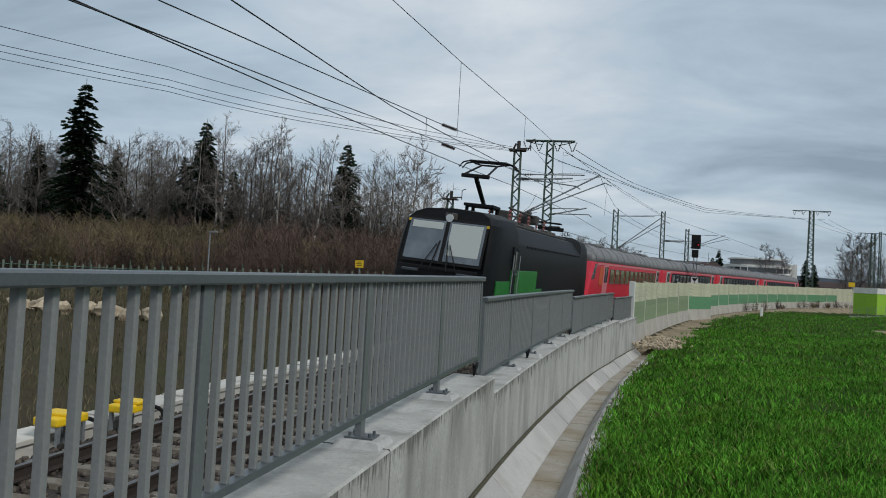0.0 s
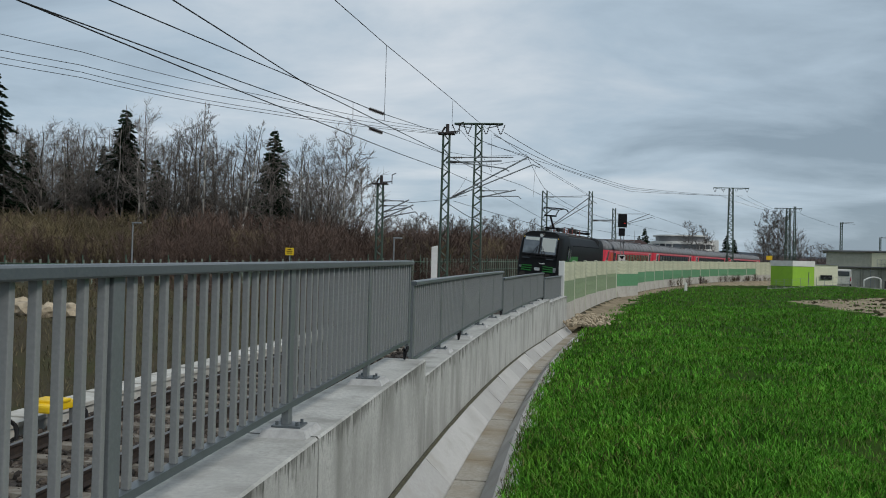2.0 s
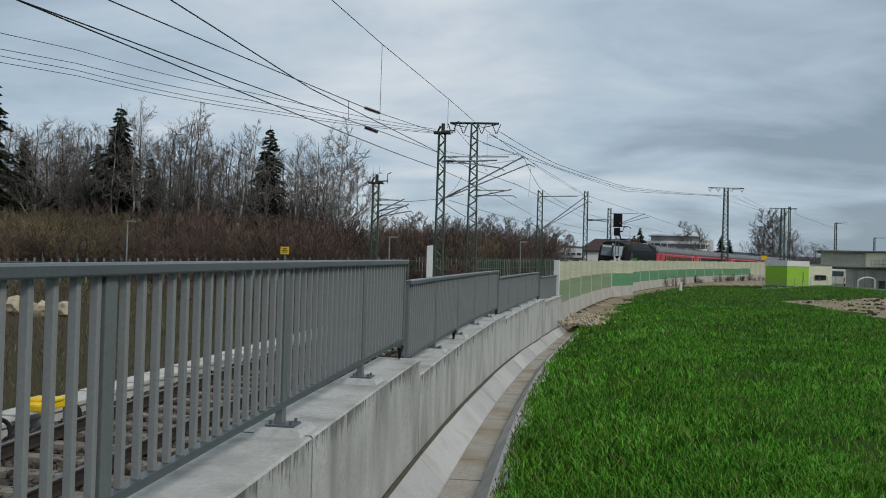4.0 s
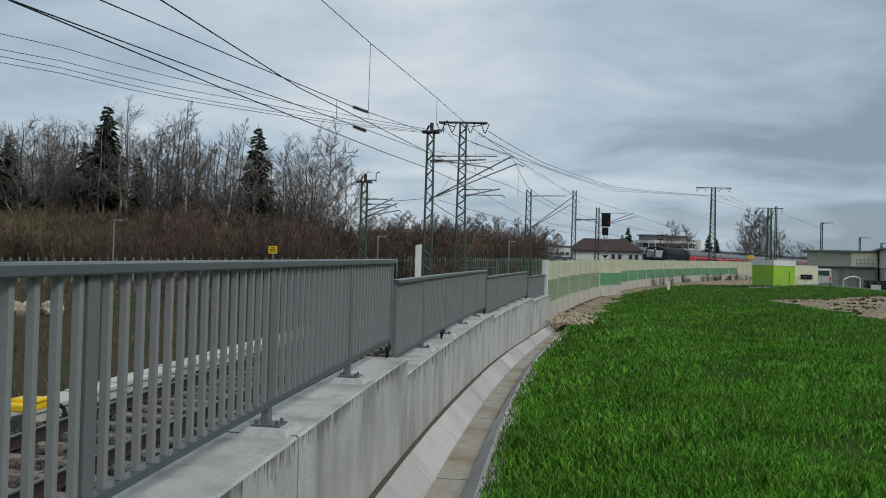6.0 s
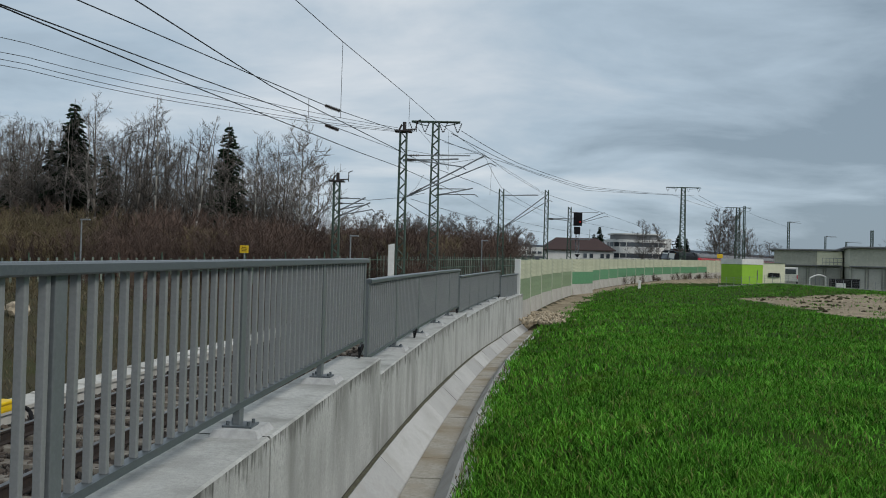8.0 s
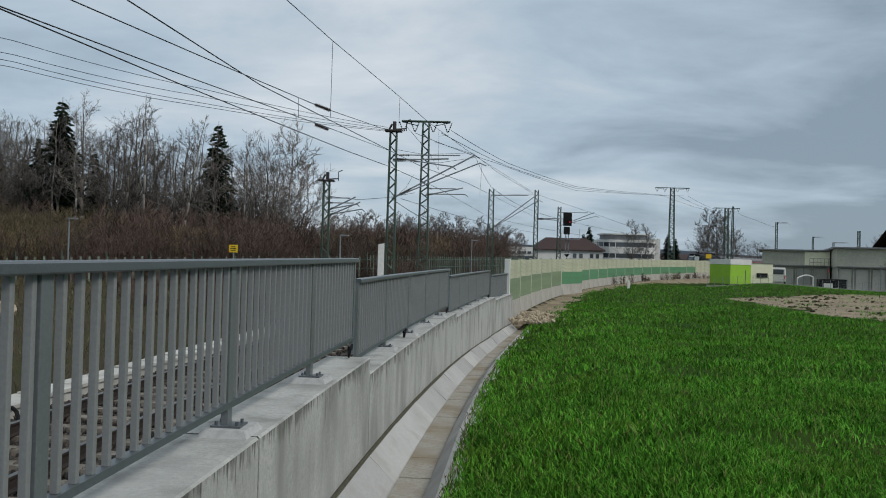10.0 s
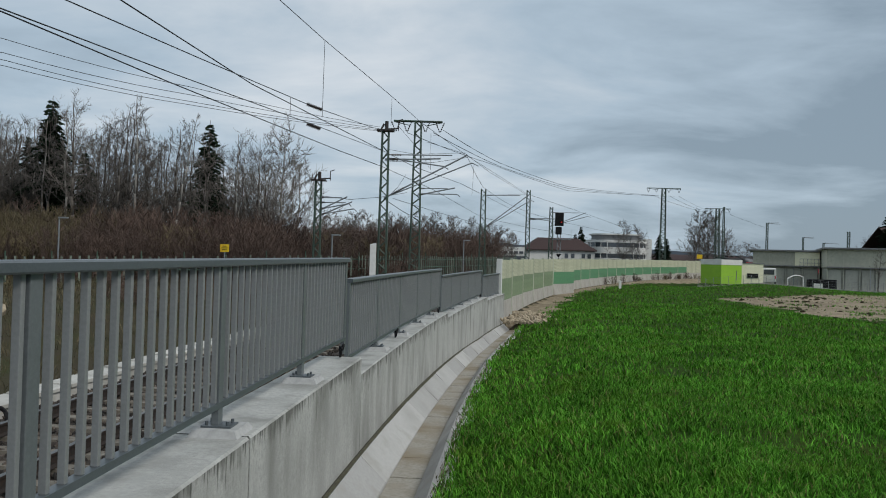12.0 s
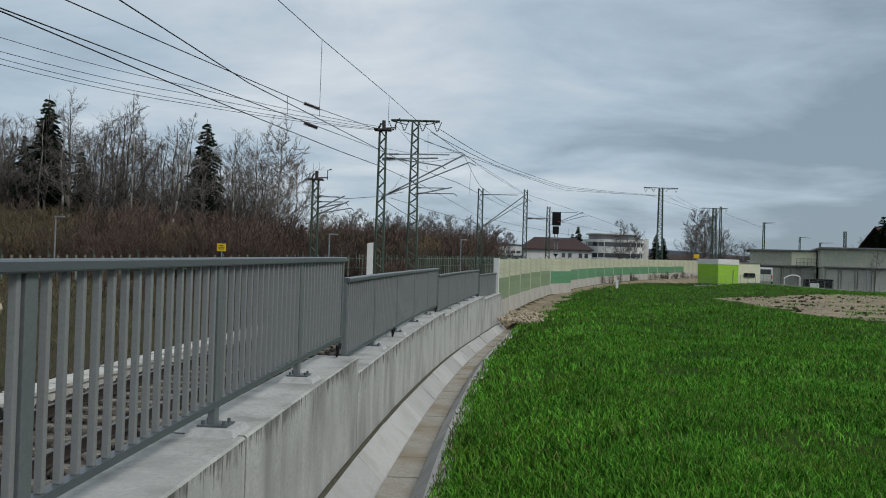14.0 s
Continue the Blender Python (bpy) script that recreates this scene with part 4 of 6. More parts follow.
def build_mast(name, x, y, z0, h, w0=0.6, w1=0.4, arm=None, tee=None, label="green lattice catenary mast", yaw=0.0, second=None, cap=False):
    mast = thing(name, label, "catenary mast", "masts along the railway", pose(x, y, z0, 0, 0, yaw))
    b = bmesh.new()
    lattice(b, h, w0, w1, leg=0.045 + 0.025 * w0)
    part("lattice", b, M["green_mast"], mast)
    b = bmesh.new()
    box(b, (w0 + 0.4, w0 + 0.3, 1.2), (0, 0, -0.5), 0.03)
    part("footing", b, M["concrete_pale"], mast)
    if tee:
        b = bmesh.new()
        for sy in (-0.12, 0.12):
            rod(b, (-tee, sy, h), (tee, sy, h), 0.06, 6)
        rod(b, (-tee, 0, h - 0.05), (-tee * 0.35, 0, h - 0.3), 0.03, 4)
        rod(b, (tee, 0, h - 0.05), (tee * 0.35, 0, h - 0.3), 0.03, 4)
        part("crossarm", b, M["green_mast"], mast)
        for k in (-0.92, -0.45, 0.3, 0.9):
            for side in (-0.3, 0.3):
                b = bmesh.new()
                insulator(b, (k * tee + side, 0, h - 0.05), (k * tee + side * 0.08, 0, h - 0.75), 0.06, 5)
                part("insulator", b, M["porcelain"], mast)
    for spec in (arm, second):
        if not spec:
            continue
        dx, za, zt = spec
        b = bmesh.new()
        rod(b, (0, 0, za), (dx, 0.0, zt), 0.045, 6)
        rod(b, (0, 0, zt - 0.1), (dx * 0.82, 0, zt - 0.1 + 0.05 * abs(dx) / 4), 0.035, 6)
        rod(b, (dx * 0.05, 0, za + 0.12), (dx * 1.06, 0, zt - 0.45), 0.037, 6)
        rod(b, (dx * 1.06, 0, zt - 0.45), (dx * 1.14, 0, zt - 0.62), 0.03, 6)
        part("cantilever", b, M["galv"], mast, "grey tube cantilever")
        b = bmesh.new()
        insulator(b, (0.1 * dx, 0, za + (zt - za) * 0.1), (0.24 * dx, 0, za + (zt - za) * 0.24), 0.09)
        part("insulator", b, M["porcelain"], mast)
        b = bmesh.new()
        insulator(b, (0.08 * dx, 0, zt - 0.1), (0.2 * dx, 0, zt - 0.09), 0.08)
        part("insulator", b, M["porcelain"], mast)
    if cap:
        b = bmesh.new()
        box(b, (1.0, 0.6, 0.1), (0, 0, h), 0.02)
        rod(b, (0.05, 0, h), (0.05, 0, h + 0.55), 0.11, 8)
        rod(b, (-0.3, 0, h), (-0.1, 0, h + 0.4), 0.06, 8)
        rod(b, (0.75, 0, h), (0.75, 0, h + 0.6), 0.03, 6)
        rod(b, (0.75, 0, h + 0.6), (1.0, 0, h + 0.7), 0.03, 6)
        rod(b, (0.0, 0, h + 0.1), (0.75, 0, h + 0.15), 0.04, 6)
        part("switch_gear", b, M["porcelain"], mast, "dark switch on the mast top")
    return mast




# x, y, top, base width, top width, cross-arm half length, cantilever (reach, low, high)
build_mast("catenary_mast", -3.75, 45.00, -0.90, 9.94, 0.50, 0.36, arm=(4.83, 5.96, 8.63), second=(3.28, 8.22, 8.38), cap=True)
build_mast("catenary_mast", -2.26, 55.00, -0.90, 12.32, 0.75, 0.42, second=(2.76, 7.00, 7.61), tee=1.75, label="tall green lattice mast with a top cross-arm")
build_mast("catenary_mast", 3.36, 72.00, -0.80, 9.06, 0.55, 0.40, arm=(4.21, 5.29, 8.60))
build_mast("catenary_mast", 9.71, 92.00, -0.70, 10.83, 0.50, 0.38, second=(4.10, 7.31, 7.56), label="green lattice mast beside the noise barrier")
build_mast("catenary_mast", 13.30, 98.00, -0.60, 9.21, 0.50, 0.34, arm=(4.43, 6.75, 8.62))
build_mast("catenary_mast", -8.36, 49.50, -0.90, 7.35, 0.42, 0.34, arm=(1.89, 5.37, 6.34), second=(2.20, 5.01, 6.02), cap=True, label="green lattice mast before brown thicket")
build_mast("catenary_mast", 39.98, 142.00, -1.00, 16.83, 1.10, 0.65, tee=3.10, label="tall green lattice mast with a top cross-arm")
build_mast("catenary_mast", 59.17, 168.00, -1.40, 15.73, 1.10, 0.65, tee=2.80, label="tall green lattice mast before bare poplars")
build_mast("catenary_mast", 66.66, 185.00, -1.00, 17.07, 0.50, 0.35)
build_mast("catenary_mast", 87.58, 210.00, -1.40, 15.44, 0.60, 0.45, second=(3.07, 15.13, 15.53))
build_mast("catenary_mast", 120.68, 260.00, -1.40, 13.79, 0.50, 0.40, second=(3.54, 13.59, 13.89))
build_mast("catenary_mast", 127.57, 260.00, -1.40, 12.08, 0.60, 0.40, second=(4.73, 11.88, 12.21))
build_mast("catenary_mast", 83.69, 160.00, -1.40, 11.10, 0.45, 0.45)


def wire(name, pts, r, label, category="overhead wire", sag=0.0, steps=6):
    """A wire of straight spans, each sagging a little."""
    cu = bpy.data.curves.new(name, "CURVE")
    cu.dimensions, cu.bevel_depth, cu.bevel_resolution = "3D", r, 1
    path = [Vector(pts[0])]
    for a, b in zip(pts, pts[1:]):
        a, b = Vector(a), Vector(b)
        for k in range(1, steps + 1):
            u = k / steps
            path.append(a.lerp(b, u) - Vector((0, 0, sag * 4 * u * (1 - u))))
    sp = cu.splines.new("POLY")
    sp.points.add(len(path) - 1)
    for p, v in zip(sp.points, path):
        p.co = (*v, 1)
    cu.materials.append(M["wire"])
    ob = new(name, cu)
    bpy.context.view_layer.update()
    me = bpy.data.meshes.new_from_object(ob.evaluated_get(bpy.context.evaluated_depsgraph_get()))
    bpy.data.objects.remove(ob)
    return tagged(new(name, me), label, category, "wires over the railway")


wire("contact_wire", ((-8.03, -3.00, 4.48), (-6.42, 10.90, 4.94), (-5.83, 16.00, 5.11), (-3.71, 25.70, 5.14), (-2.67, 31.00, 5.26), (-0.86, 42.00, 5.40), (3.28, 72.00, 5.60)), 0.012, "dark copper contact wire over the track", sag=0.00)
wire("contact_wire", ((-6.50, -0.96, 5.45), (-5.53, 13.00, 5.77), (-5.08, 19.50, 5.92), (-2.81, 31.60, 6.03), (-1.65, 38.00, 6.11), (0.73, 45.00, 6.06), (9.61, 92.00, 6.88)), 0.013, "dark copper contact wire over the track", sag=0.00)
wire("catenary_wire", ((-7.10, -3.42, 3.70), (-6.19, 10.50, 4.86), (-5.83, 16.00, 5.32), (-4.21, 24.00, 5.67), (-3.90, 45.00, 7.85)), 0.011, "dark catenary wire above the track", sag=0.00)
wire("catenary_wire", ((-8.36, -0.85, 4.87), (-6.56, 13.00, 5.81), (-5.91, 18.00, 6.15), (-4.50, 25.00, 6.46), (-3.81, 45.00, 8.98)), 0.012, "dark catenary wire above the track", sag=0.00)
wire("catenary_wire", ((-6.63, 5.77, 8.02), (-4.46, 19.60, 8.13), (-3.88, 23.30, 8.16), (-2.34, 31.00, 8.09), (-1.41, 36.00, 8.03), (1.01, 45.00, 7.73), (9.60, 92.00, 9.66), (18.82, 104.00, 8.26)), 0.011, "dark catenary wire above the track", sag=0.00)
wire("feeder_wire", ((-23.14, 15.03, 8.96), (-15.87, 27.00, 8.94), (-11.62, 34.00, 8.93), (-4.08, 45.00, 9.24)), 0.012, "thin feeder wire on tall masts", sag=0.10)
wire("feeder_wire", ((-23.10, 15.03, 8.20), (-15.85, 27.00, 8.44), (-11.61, 34.00, 8.58), (-4.08, 45.00, 9.14)), 0.012, "thin feeder wire on tall masts", sag=0.10)
wire("feeder_wire", ((-25.21, 17.10, 8.70), (-16.43, 28.00, 8.43), (-11.60, 34.00, 8.28), (-4.08, 45.00, 9.07)), 0.012, "thin feeder wire on tall masts", sag=0.10)
wire("feeder_wire", ((-25.20, 17.10, 8.38), (-16.42, 28.00, 8.22), (-11.59, 34.00, 8.13), (-4.07, 45.00, 9.01)), 0.012, "thin feeder wire on tall masts", sag=0.10)
wire("feeder_wire", ((-0.44, 55.00, 10.83), (5.23, 78.00, 11.51), (16.26, 104.00, 11.87), (37.94, 142.00, 14.52)), 0.022, "thin feeder wire on tall masts", sag=0.10)
wire("feeder_wire", ((-1.16, 55.00, 10.64), (5.24, 78.00, 11.17), (16.27, 104.00, 11.64), (38.99, 142.00, 14.34)), 0.022, "thin feeder wire on tall masts", sag=0.10)
wire("feeder_wire", ((-3.03, 55.00, 10.59), (4.08, 78.00, 11.48), (16.28, 104.00, 11.33), (42.13, 142.00, 14.43)), 0.020, "thin feeder wire on tall masts", sag=0.10)
wire("feeder_wire", ((37.94, 142.00, 14.52), (46.30, 154.00, 13.83), (56.50, 168.00, 13.38)), 0.022, "thin feeder wire on tall masts", sag=0.10)
wire("feeder_wire", ((41.09, 142.00, 14.40), (50.05, 155.00, 13.32), (59.23, 168.00, 13.21)), 0.020, "thin feeder wire on tall masts", sag=0.10)
wire("feeder_wire", ((42.76, 142.00, 14.45), (51.77, 155.00, 13.15), (61.57, 168.00, 13.53)), 0.020, "thin feeder wire on tall masts", sag=0.10)
wire("feeder_wire", ((61.58, 168.00, 13.28), (74.73, 190.00, 13.00), (86.96, 210.00, 12.78)), 0.025, "thin feeder wire on tall masts", sag=0.10)
wire("tension_wire", ((-3.02, 45.00, 9.34), (-1.83, 50.00, 8.54), (-1.28, 55.00, 7.96)), 0.012, "dark catenary wire above the track", sag=0.00)
wire("tension_wire", ((-3.78, 45.00, 7.98), (-2.19, 50.00, 8.38), (1.30, 58.00, 9.67)), 0.012, "dark catenary wire above the track", sag=0.00)
wire("tension_wire", ((-3.75, 45.00, 7.25), (-1.07, 50.00, 7.86), (1.25, 52.00, 8.53)), 0.014, "dark catenary wire above the track", sag=0.00)
wire("tension_wire", ((-3.68, 45.00, 4.99), (-3.11, 48.00, 6.02), (-2.78, 50.00, 7.03)), 0.012, "dark catenary wire above the track", sag=0.00)
wire("tension_wire", ((-3.68, 45.00, 4.99), (-2.85, 48.00, 4.54), (-1.78, 55.00, 4.21)), 0.020, "dark catenary wire above the track", sag=0.00)
wire("tension_wire", ((-8.38, 50.00, 5.50), (-6.85, 54.00, 5.60), (-5.62, 64.00, 6.60), (-3.53, 66.00, 7.22)), 0.020, "dark catenary wire above the track", sag=0.00)
wire("catenary_wire", ((1.08, 45.00, 7.66), (2.52, 55.00, 6.85), (5.75, 66.00, 6.28), (11.83, 85.00, 6.31), (27.81, 120.00, 6.19)), 0.014, "dark catenary wire above the track", sag=0.10)
wire("catenary_wire", ((3.32, 72.00, 7.68), (9.60, 92.00, 9.66), (18.82, 104.00, 8.26), (28.33, 115.00, 6.47)), 0.016, "dark catenary wire above the track", sag=0.00)
wire("catenary_wire", ((-1.63, 55.00, 9.98), (1.30, 58.00, 9.58), (3.68, 70.00, 9.69), (9.60, 92.00, 9.52)), 0.014, "dark catenary wire above the track", sag=0.00)
wire("contact_wire", ((3.28, 72.00, 5.60), (9.78, 92.00, 5.66), (17.98, 104.00, 5.17), (27.85, 120.00, 4.69)), 0.017, "dark copper contact wire over the track", sag=0.00)
wire("contact_wire", ((-3.22, 45.00, 5.07), (-1.02, 52.00, 4.85), (2.93, 62.00, 4.41), (7.99, 75.00, 4.36)), 0.014, "dark copper contact wire over the track", sag=0.00)
wire("dropper", ((-3.88, 23.3, 8.16), (-3.89, 23.3, 5.81)), 0.008, "thin hanger between two overhead wires", sag=0.0, steps=1)
wire("dropper", ((-2.37, 31, 8.07), (-2.38, 31, 6.92)), 0.008, "thin hanger between two overhead wires", sag=0.0, steps=1)
wire("dropper", ((-4.92, 23.5, 6.43), (-4.91, 23.5, 5.82)), 0.008, "thin hanger between two overhead wires", sag=0.0, steps=1)
wire("dropper", ((1.56, 47, 7.39), (1.48, 47, 5.55)), 0.008, "thin hanger between two overhead wires", sag=0.0, steps=1)
wire("dropper", ((-1.21, 50, 9.89), (-1.17, 50, 7.38)), 0.008, "thin hanger between two overhead wires", sag=0.0, steps=1)
wire("dropper", ((-0.6, 56, 10.66), (-1.38, 56, 10.55)), 0.008, "thin hanger between two overhead wires", sag=0.0, steps=1)

bm = bmesh.new()
insulator(bm, (-4.59, 24.5, 6.43), (-4.1, 24.5, 6.26), 0.07, 9)
tagged(part("line_insulator", bm, M["porcelain"]), "brown string insulator in an overhead wire", "insulator")
bm = bmesh.new()
insulator(bm, (-4.48, 24, 5.71), (-4.05, 24, 5.56), 0.07, 9)
tagged(part("line_insulator", bm, M["porcelain"]), "brown string insulator in an overhead wire", "insulator")


def build_signal():
    sig = thing("railway_signal", "black railway signal head on a grey lattice post", "signal", m=pose(10.98, 75, -0.5, 0, 0, -6))
    H = 6.43 + 0.5
    b = bmesh.new()
    lattice(b, H - 1.8, 0.3, 0.3, 1.0, 0.4, 0.03)
    part("post", b, M["galv"], sig)
    b = bmesh.new()
    box(b, (0.84, 0.22, 1.3), (0, -0.2, H - 0.65), 0.06)
    for dx, dz in ((-0.18, -0.35), (0.2, -0.75), (-0.18, -1.1)):
        rod(b, (dx, -0.5, H + dz), (dx, -0.3, H + dz), 0.12, 12)
    part("signal_head", b, M["black"], sig)
    b = bmesh.new()
    rod(b, (0.2, -0.36, H - 0.92), (0.2, -0.33, H - 0.92), 0.07, 12)
    part("red_lamp", b, glow("red_signal_glow", (1.0, 0.03, 0.02), 0.12), sig, "small lit red lamp")
    b = bmesh.new()
    box(b, (0.6, 0.2, 0.75), (-0.05, -0.2, H - 1.75), 0.05)
    part("lower_head", b, M["black"], sig)
    b = bmesh.new()
    box(b, (1.8, 0.9, 0.06), (0.3, 0.1, H - 2.6), 0.01)
    rod(b, (-0.55, -0.3, H - 2.6), (-0.55, -0.3, H - 2.0), 0.02, 6)
    rod(b, (1.15, -0.3, H - 2.6), (1.15, -0.3, H - 1.6), 0.02, 6)
    part("work_platform", b, M["galv"], sig)
    b = bmesh.new()
    box(b, (0.62, 0.03, 0.85), (0, -0.25, H - 4.4), 0.0)
    plate = part("signal_board", b, M["white"], sig, "white board with black triangles")
    for s in (-1, 1):
        b = bmesh.new()
        v = [b.verts.new(p) for p in ((-0.28, -0.27, H - 4.4 + s * 0.36), (0.28, -0.27, H - 4.4 + s * 0.36), (0, -0.27, H - 4.4 + s * 0.02))]
        b.faces.new(v)
        bmesh.ops.solidify(b, geom=b.faces[:], thickness=0.01)
        part("black_triangle", b, M["black"], plate)


build_signal()


# ---- buildings and yard ----
M.update({
    "lime": mat("lime_green_render", (0.26, 0.48, 0.03), 0.7, 0, ((0.23, 0.43, 0.03), 2), ((0.2, 0.38, 0.03), 0.3)),
    "white_wall": mat("white_render", (0.66, 0.66, 0.63), 0.8, 0, ((0.58, 0.58, 0.55), 2), ((0.5, 0.5, 0.47), 0.25)),
    "cream_wall": mat("cream_render", (0.78, 0.76, 0.56), 0.8, 0, ((0.7, 0.68, 0.5), 2), ((0.62, 0.6, 0.45), 0.3)),
    "hall_wall": mat("olive_grey_cladding", (0.46, 0.455, 0.37), 0.8, 0, ((0.37, 0.37, 0.3), 3), ((0.32, 0.32, 0.26), 0.3), vary=0.08),
    "hall_low": mat("grey_lower_cladding", (0.42, 0.42, 0.36), 0.8, 0, ((0.35, 0.35, 0.3), 2), ((0.32, 0.32, 0.27), 0.4), vary=0.1),
    "roof_edge": mat("roof_flashing", (0.16, 0.165, 0.17), 0.6),
    "tiles": mat("brown_red_tiles", (0.036, 0.02, 0.018), 0.85, 0, ((0.05, 0.025, 0.022), 3), ((0.038, 0.022, 0.02), 0.4), 0.5, 8),
    "asphalt": mat("grey_yard_paving", (0.13, 0.13, 0.13), 0.9, 0, ((0.1, 0.1, 0.1), 4), ((0.17, 0.17, 0.165), 0.2)),
    "hill": mat("hazy_hill", (0.05, 0.065, 0.085), 1.0, 0, ((0.04, 0.055, 0.065), 0.02)),
    "stone": mat("pale_stone", (0.42, 0.35, 0.25), 0.9, 0, ((0.25, 0.21, 0.15), 5), ((0.22, 0.18, 0.12), 1.5), 0.8, 8, vary=0.15),
    "pale_stake": mat("pale_green_stake", (0.17, 0.2, 0.16), 0.8, 0, ((0.1, 0.13, 0.1), 3), None, vary=0.25),
})


def gable(bm, w, d, z, rise, over=0.4, axis="x"):
    """A pitched roof with thickness over a w by d plan, ridge along axis."""
    a, c = w / 2 + over, d / 2 + over
    t = 0.22
    for s in (-1, 1):
        if axis == "x":
            pts = [(-a, s * c, z), (a, s * c, z), (a, 0, z + rise), (-a, 0, z + rise)]
        else:
            pts = [(s * a, -c, z), (s * a, c, z), (0, c, z + rise), (0, -c, z + rise)]
        lo = [bm.verts.new(p) for p in pts]
        hi = [bm.verts.new((p[0], p[1], p[2] + t)) for p in pts]
        bm.faces.new(lo)
        bm.faces.new(hi)
        for i in range(4):
            bm.faces.new((lo[i], lo[(i + 1) % 4], hi[(i + 1) % 4], hi[i]))
    bmesh.ops.recalc_face_normals(bm, faces=bm.faces)


def windows(parent, xs, y, z, w, h, face=-1):
    b = bmesh.new()
    box(b, (w + 0.16, 0.1, h + 0.16), (0, 0, 0), 0.0)
    frame_me = mesh_of(b, "window", M["white"])
    b = bmesh.new()
    box(b, (w, 0.06, h), (0, 0, 0))
    pane_me = mesh_of(b, "pane", M["pane"])
    for x in xs:
        f = part("window", frame_me, None, parent)
        f.location = (x, y, z)
        p = part("pane", pane_me, None, f)
        p.location = (0, face * 0.04, 0)


# lime green kiosk with a white top band, and the cream annexe beside it
kiosk = thing("kiosk_building", "lime green flat-roofed hut with a white top band", "building", m=pose(38.7, 104.0, -0.25, 0, 0, 28))
bm = bmesh.new()
box(bm, (3.9, 3.6, 2.6), (0, 1.8, 0.85), 0.02)
part("wall", bm, M["lime"], kiosk)
bm = bmesh.new()
box(bm, (4.0, 3.7, 0.72), (0, 1.8, 2.5), 0.02)
part("parapet", bm, M["white_wall"], kiosk)
bm = bmesh.new()
rod(bm, (0.9, -0.06, 0.1), (0.9, -0.06, 1.4), 0.04, 6)
part("downpipe", bm, M["galv"], kiosk)
annexe = thing("annexe_building", "cream flat-roofed annexe with a dark loading opening", "building", m=pose(42.9, 108.0, -0.25))
bm = bmesh.new()
box(bm, (3.5, 4.0, 3.0), (0, 2.0, 0.95), 0.02)
part("wall", bm, M["cream_wall"], annexe)
bm = bmesh.new()
box(bm, (1.5, 0.2, 0.6), (0.25, -0.02, 0.75), 0.02)
part("opening", bm, M["black"], annexe)
bm = bmesh.new()
box(bm, (3.7, 4.2, 0.1), (0, 2.0, 2.48), 0.01)
part("roof", bm, M["roof_edge"], annexe)


def build_hall(x, y, w, d, z0, z1, mid, cream, label):
    hall = thing("hall_building", label, "building", m=pose(x, y, z0, 0, 0, -22))
    h, m = z1 - z0, mid - z0
    bm = bmesh.new()
    box(bm, (w, d, h - m), (w / 2, d / 2, m + (h - m) / 2), 0.02)
    part("upper_wall", bm, M["hall_wall"], hall)
    bm = bmesh.new()
    box(bm, (w - 0.3, d - 0.3, m), (w / 2, d / 2 + 0.15, m / 2), 0.0)
    part("lower_wall", bm, M["hall_low"], hall)
    bm = bmesh.new()
    box(bm, (w + 1.2, d + 1.2, 0.22), (w / 2, d / 2, h + 0.1), 0.02)
    part("roof", bm, M["roof_edge"], hall)
    bm = bmesh.new()
    box(bm, (w + 0.2, 0.5, 0.16), (w / 2, -0.2, m + 0.05), 0.02)
    part("canopy", bm, M["roof_edge"], hall)
    n = int(w / 2.0)
    bm = bmesh.new()
    box(bm, (0.12, 0.06, h - 0.1), (0, 0, h / 2), 0.0)
    strip = mesh_of(bm, "cover_strip", M["hall_wall"])
    for k in range(n + 1):
        q = part("cover_strip", strip, None, hall)
        q.location = (w * k / n, -0.03, 0)
    bm = bmesh.new()
    box(bm, (w / n - 0.5, 0.1, m - 0.5), (0, 0.1, m / 2), 0.02)
    pan = mesh_of(bm, "wall_panel", M["hall_low"])
    for k in range(n):
        q = part("wall_panel", pan, None, hall)
        q.location = (w * (k + 0.5) / n, 0, 0)
    bm = bmesh.new()
    rod(bm, (w * 0.2, -0.4, 0), (w * 0.2, -0.4, m), 0.06, 6)
    rod(bm, (w * 0.62, -0.4, 0), (w * 0.62, -0.4, m), 0.06, 6)
    part("canopy_post", bm, M["galv"], hall)
    if cream:
        bm = bmesh.new()
        box(bm, (cream, 0.3, h - m - 0.2), (w - cream / 2, -0.12, m + (h - m) / 2), 0.02)
        part("cream_panel", bm, M["cream_wall"], hall, "cream upper wall panel")
    return hall


build_hall(48.0, 120.0, 9.3, 14, -1.3, 4.3, 2.0, 3.4, "long olive-grey hall with a cream upper corner")
build_hall(52.6, 106.0, 26.0, 18, -1.3, 4.5, 1.95, 0, "long olive-grey hall with a projecting canopy")
bm = bmesh.new()
for k in range(7):
    rod(bm, (k * 0.5, 0, 0), (k * 0.5, 0, 1.1), 0.03, 4)
for z in (0.5, 1.1):
    rod(bm, (0, 0, z), (3, 0, z), 0.03, 4)
st = tagged(part("roof_railing", bm, M["galv"]), "grey roof railing on the hall's landing", "railing")
st.matrix_basis = pose(53.2, 115.5, 2.06, 0, 0, -22)

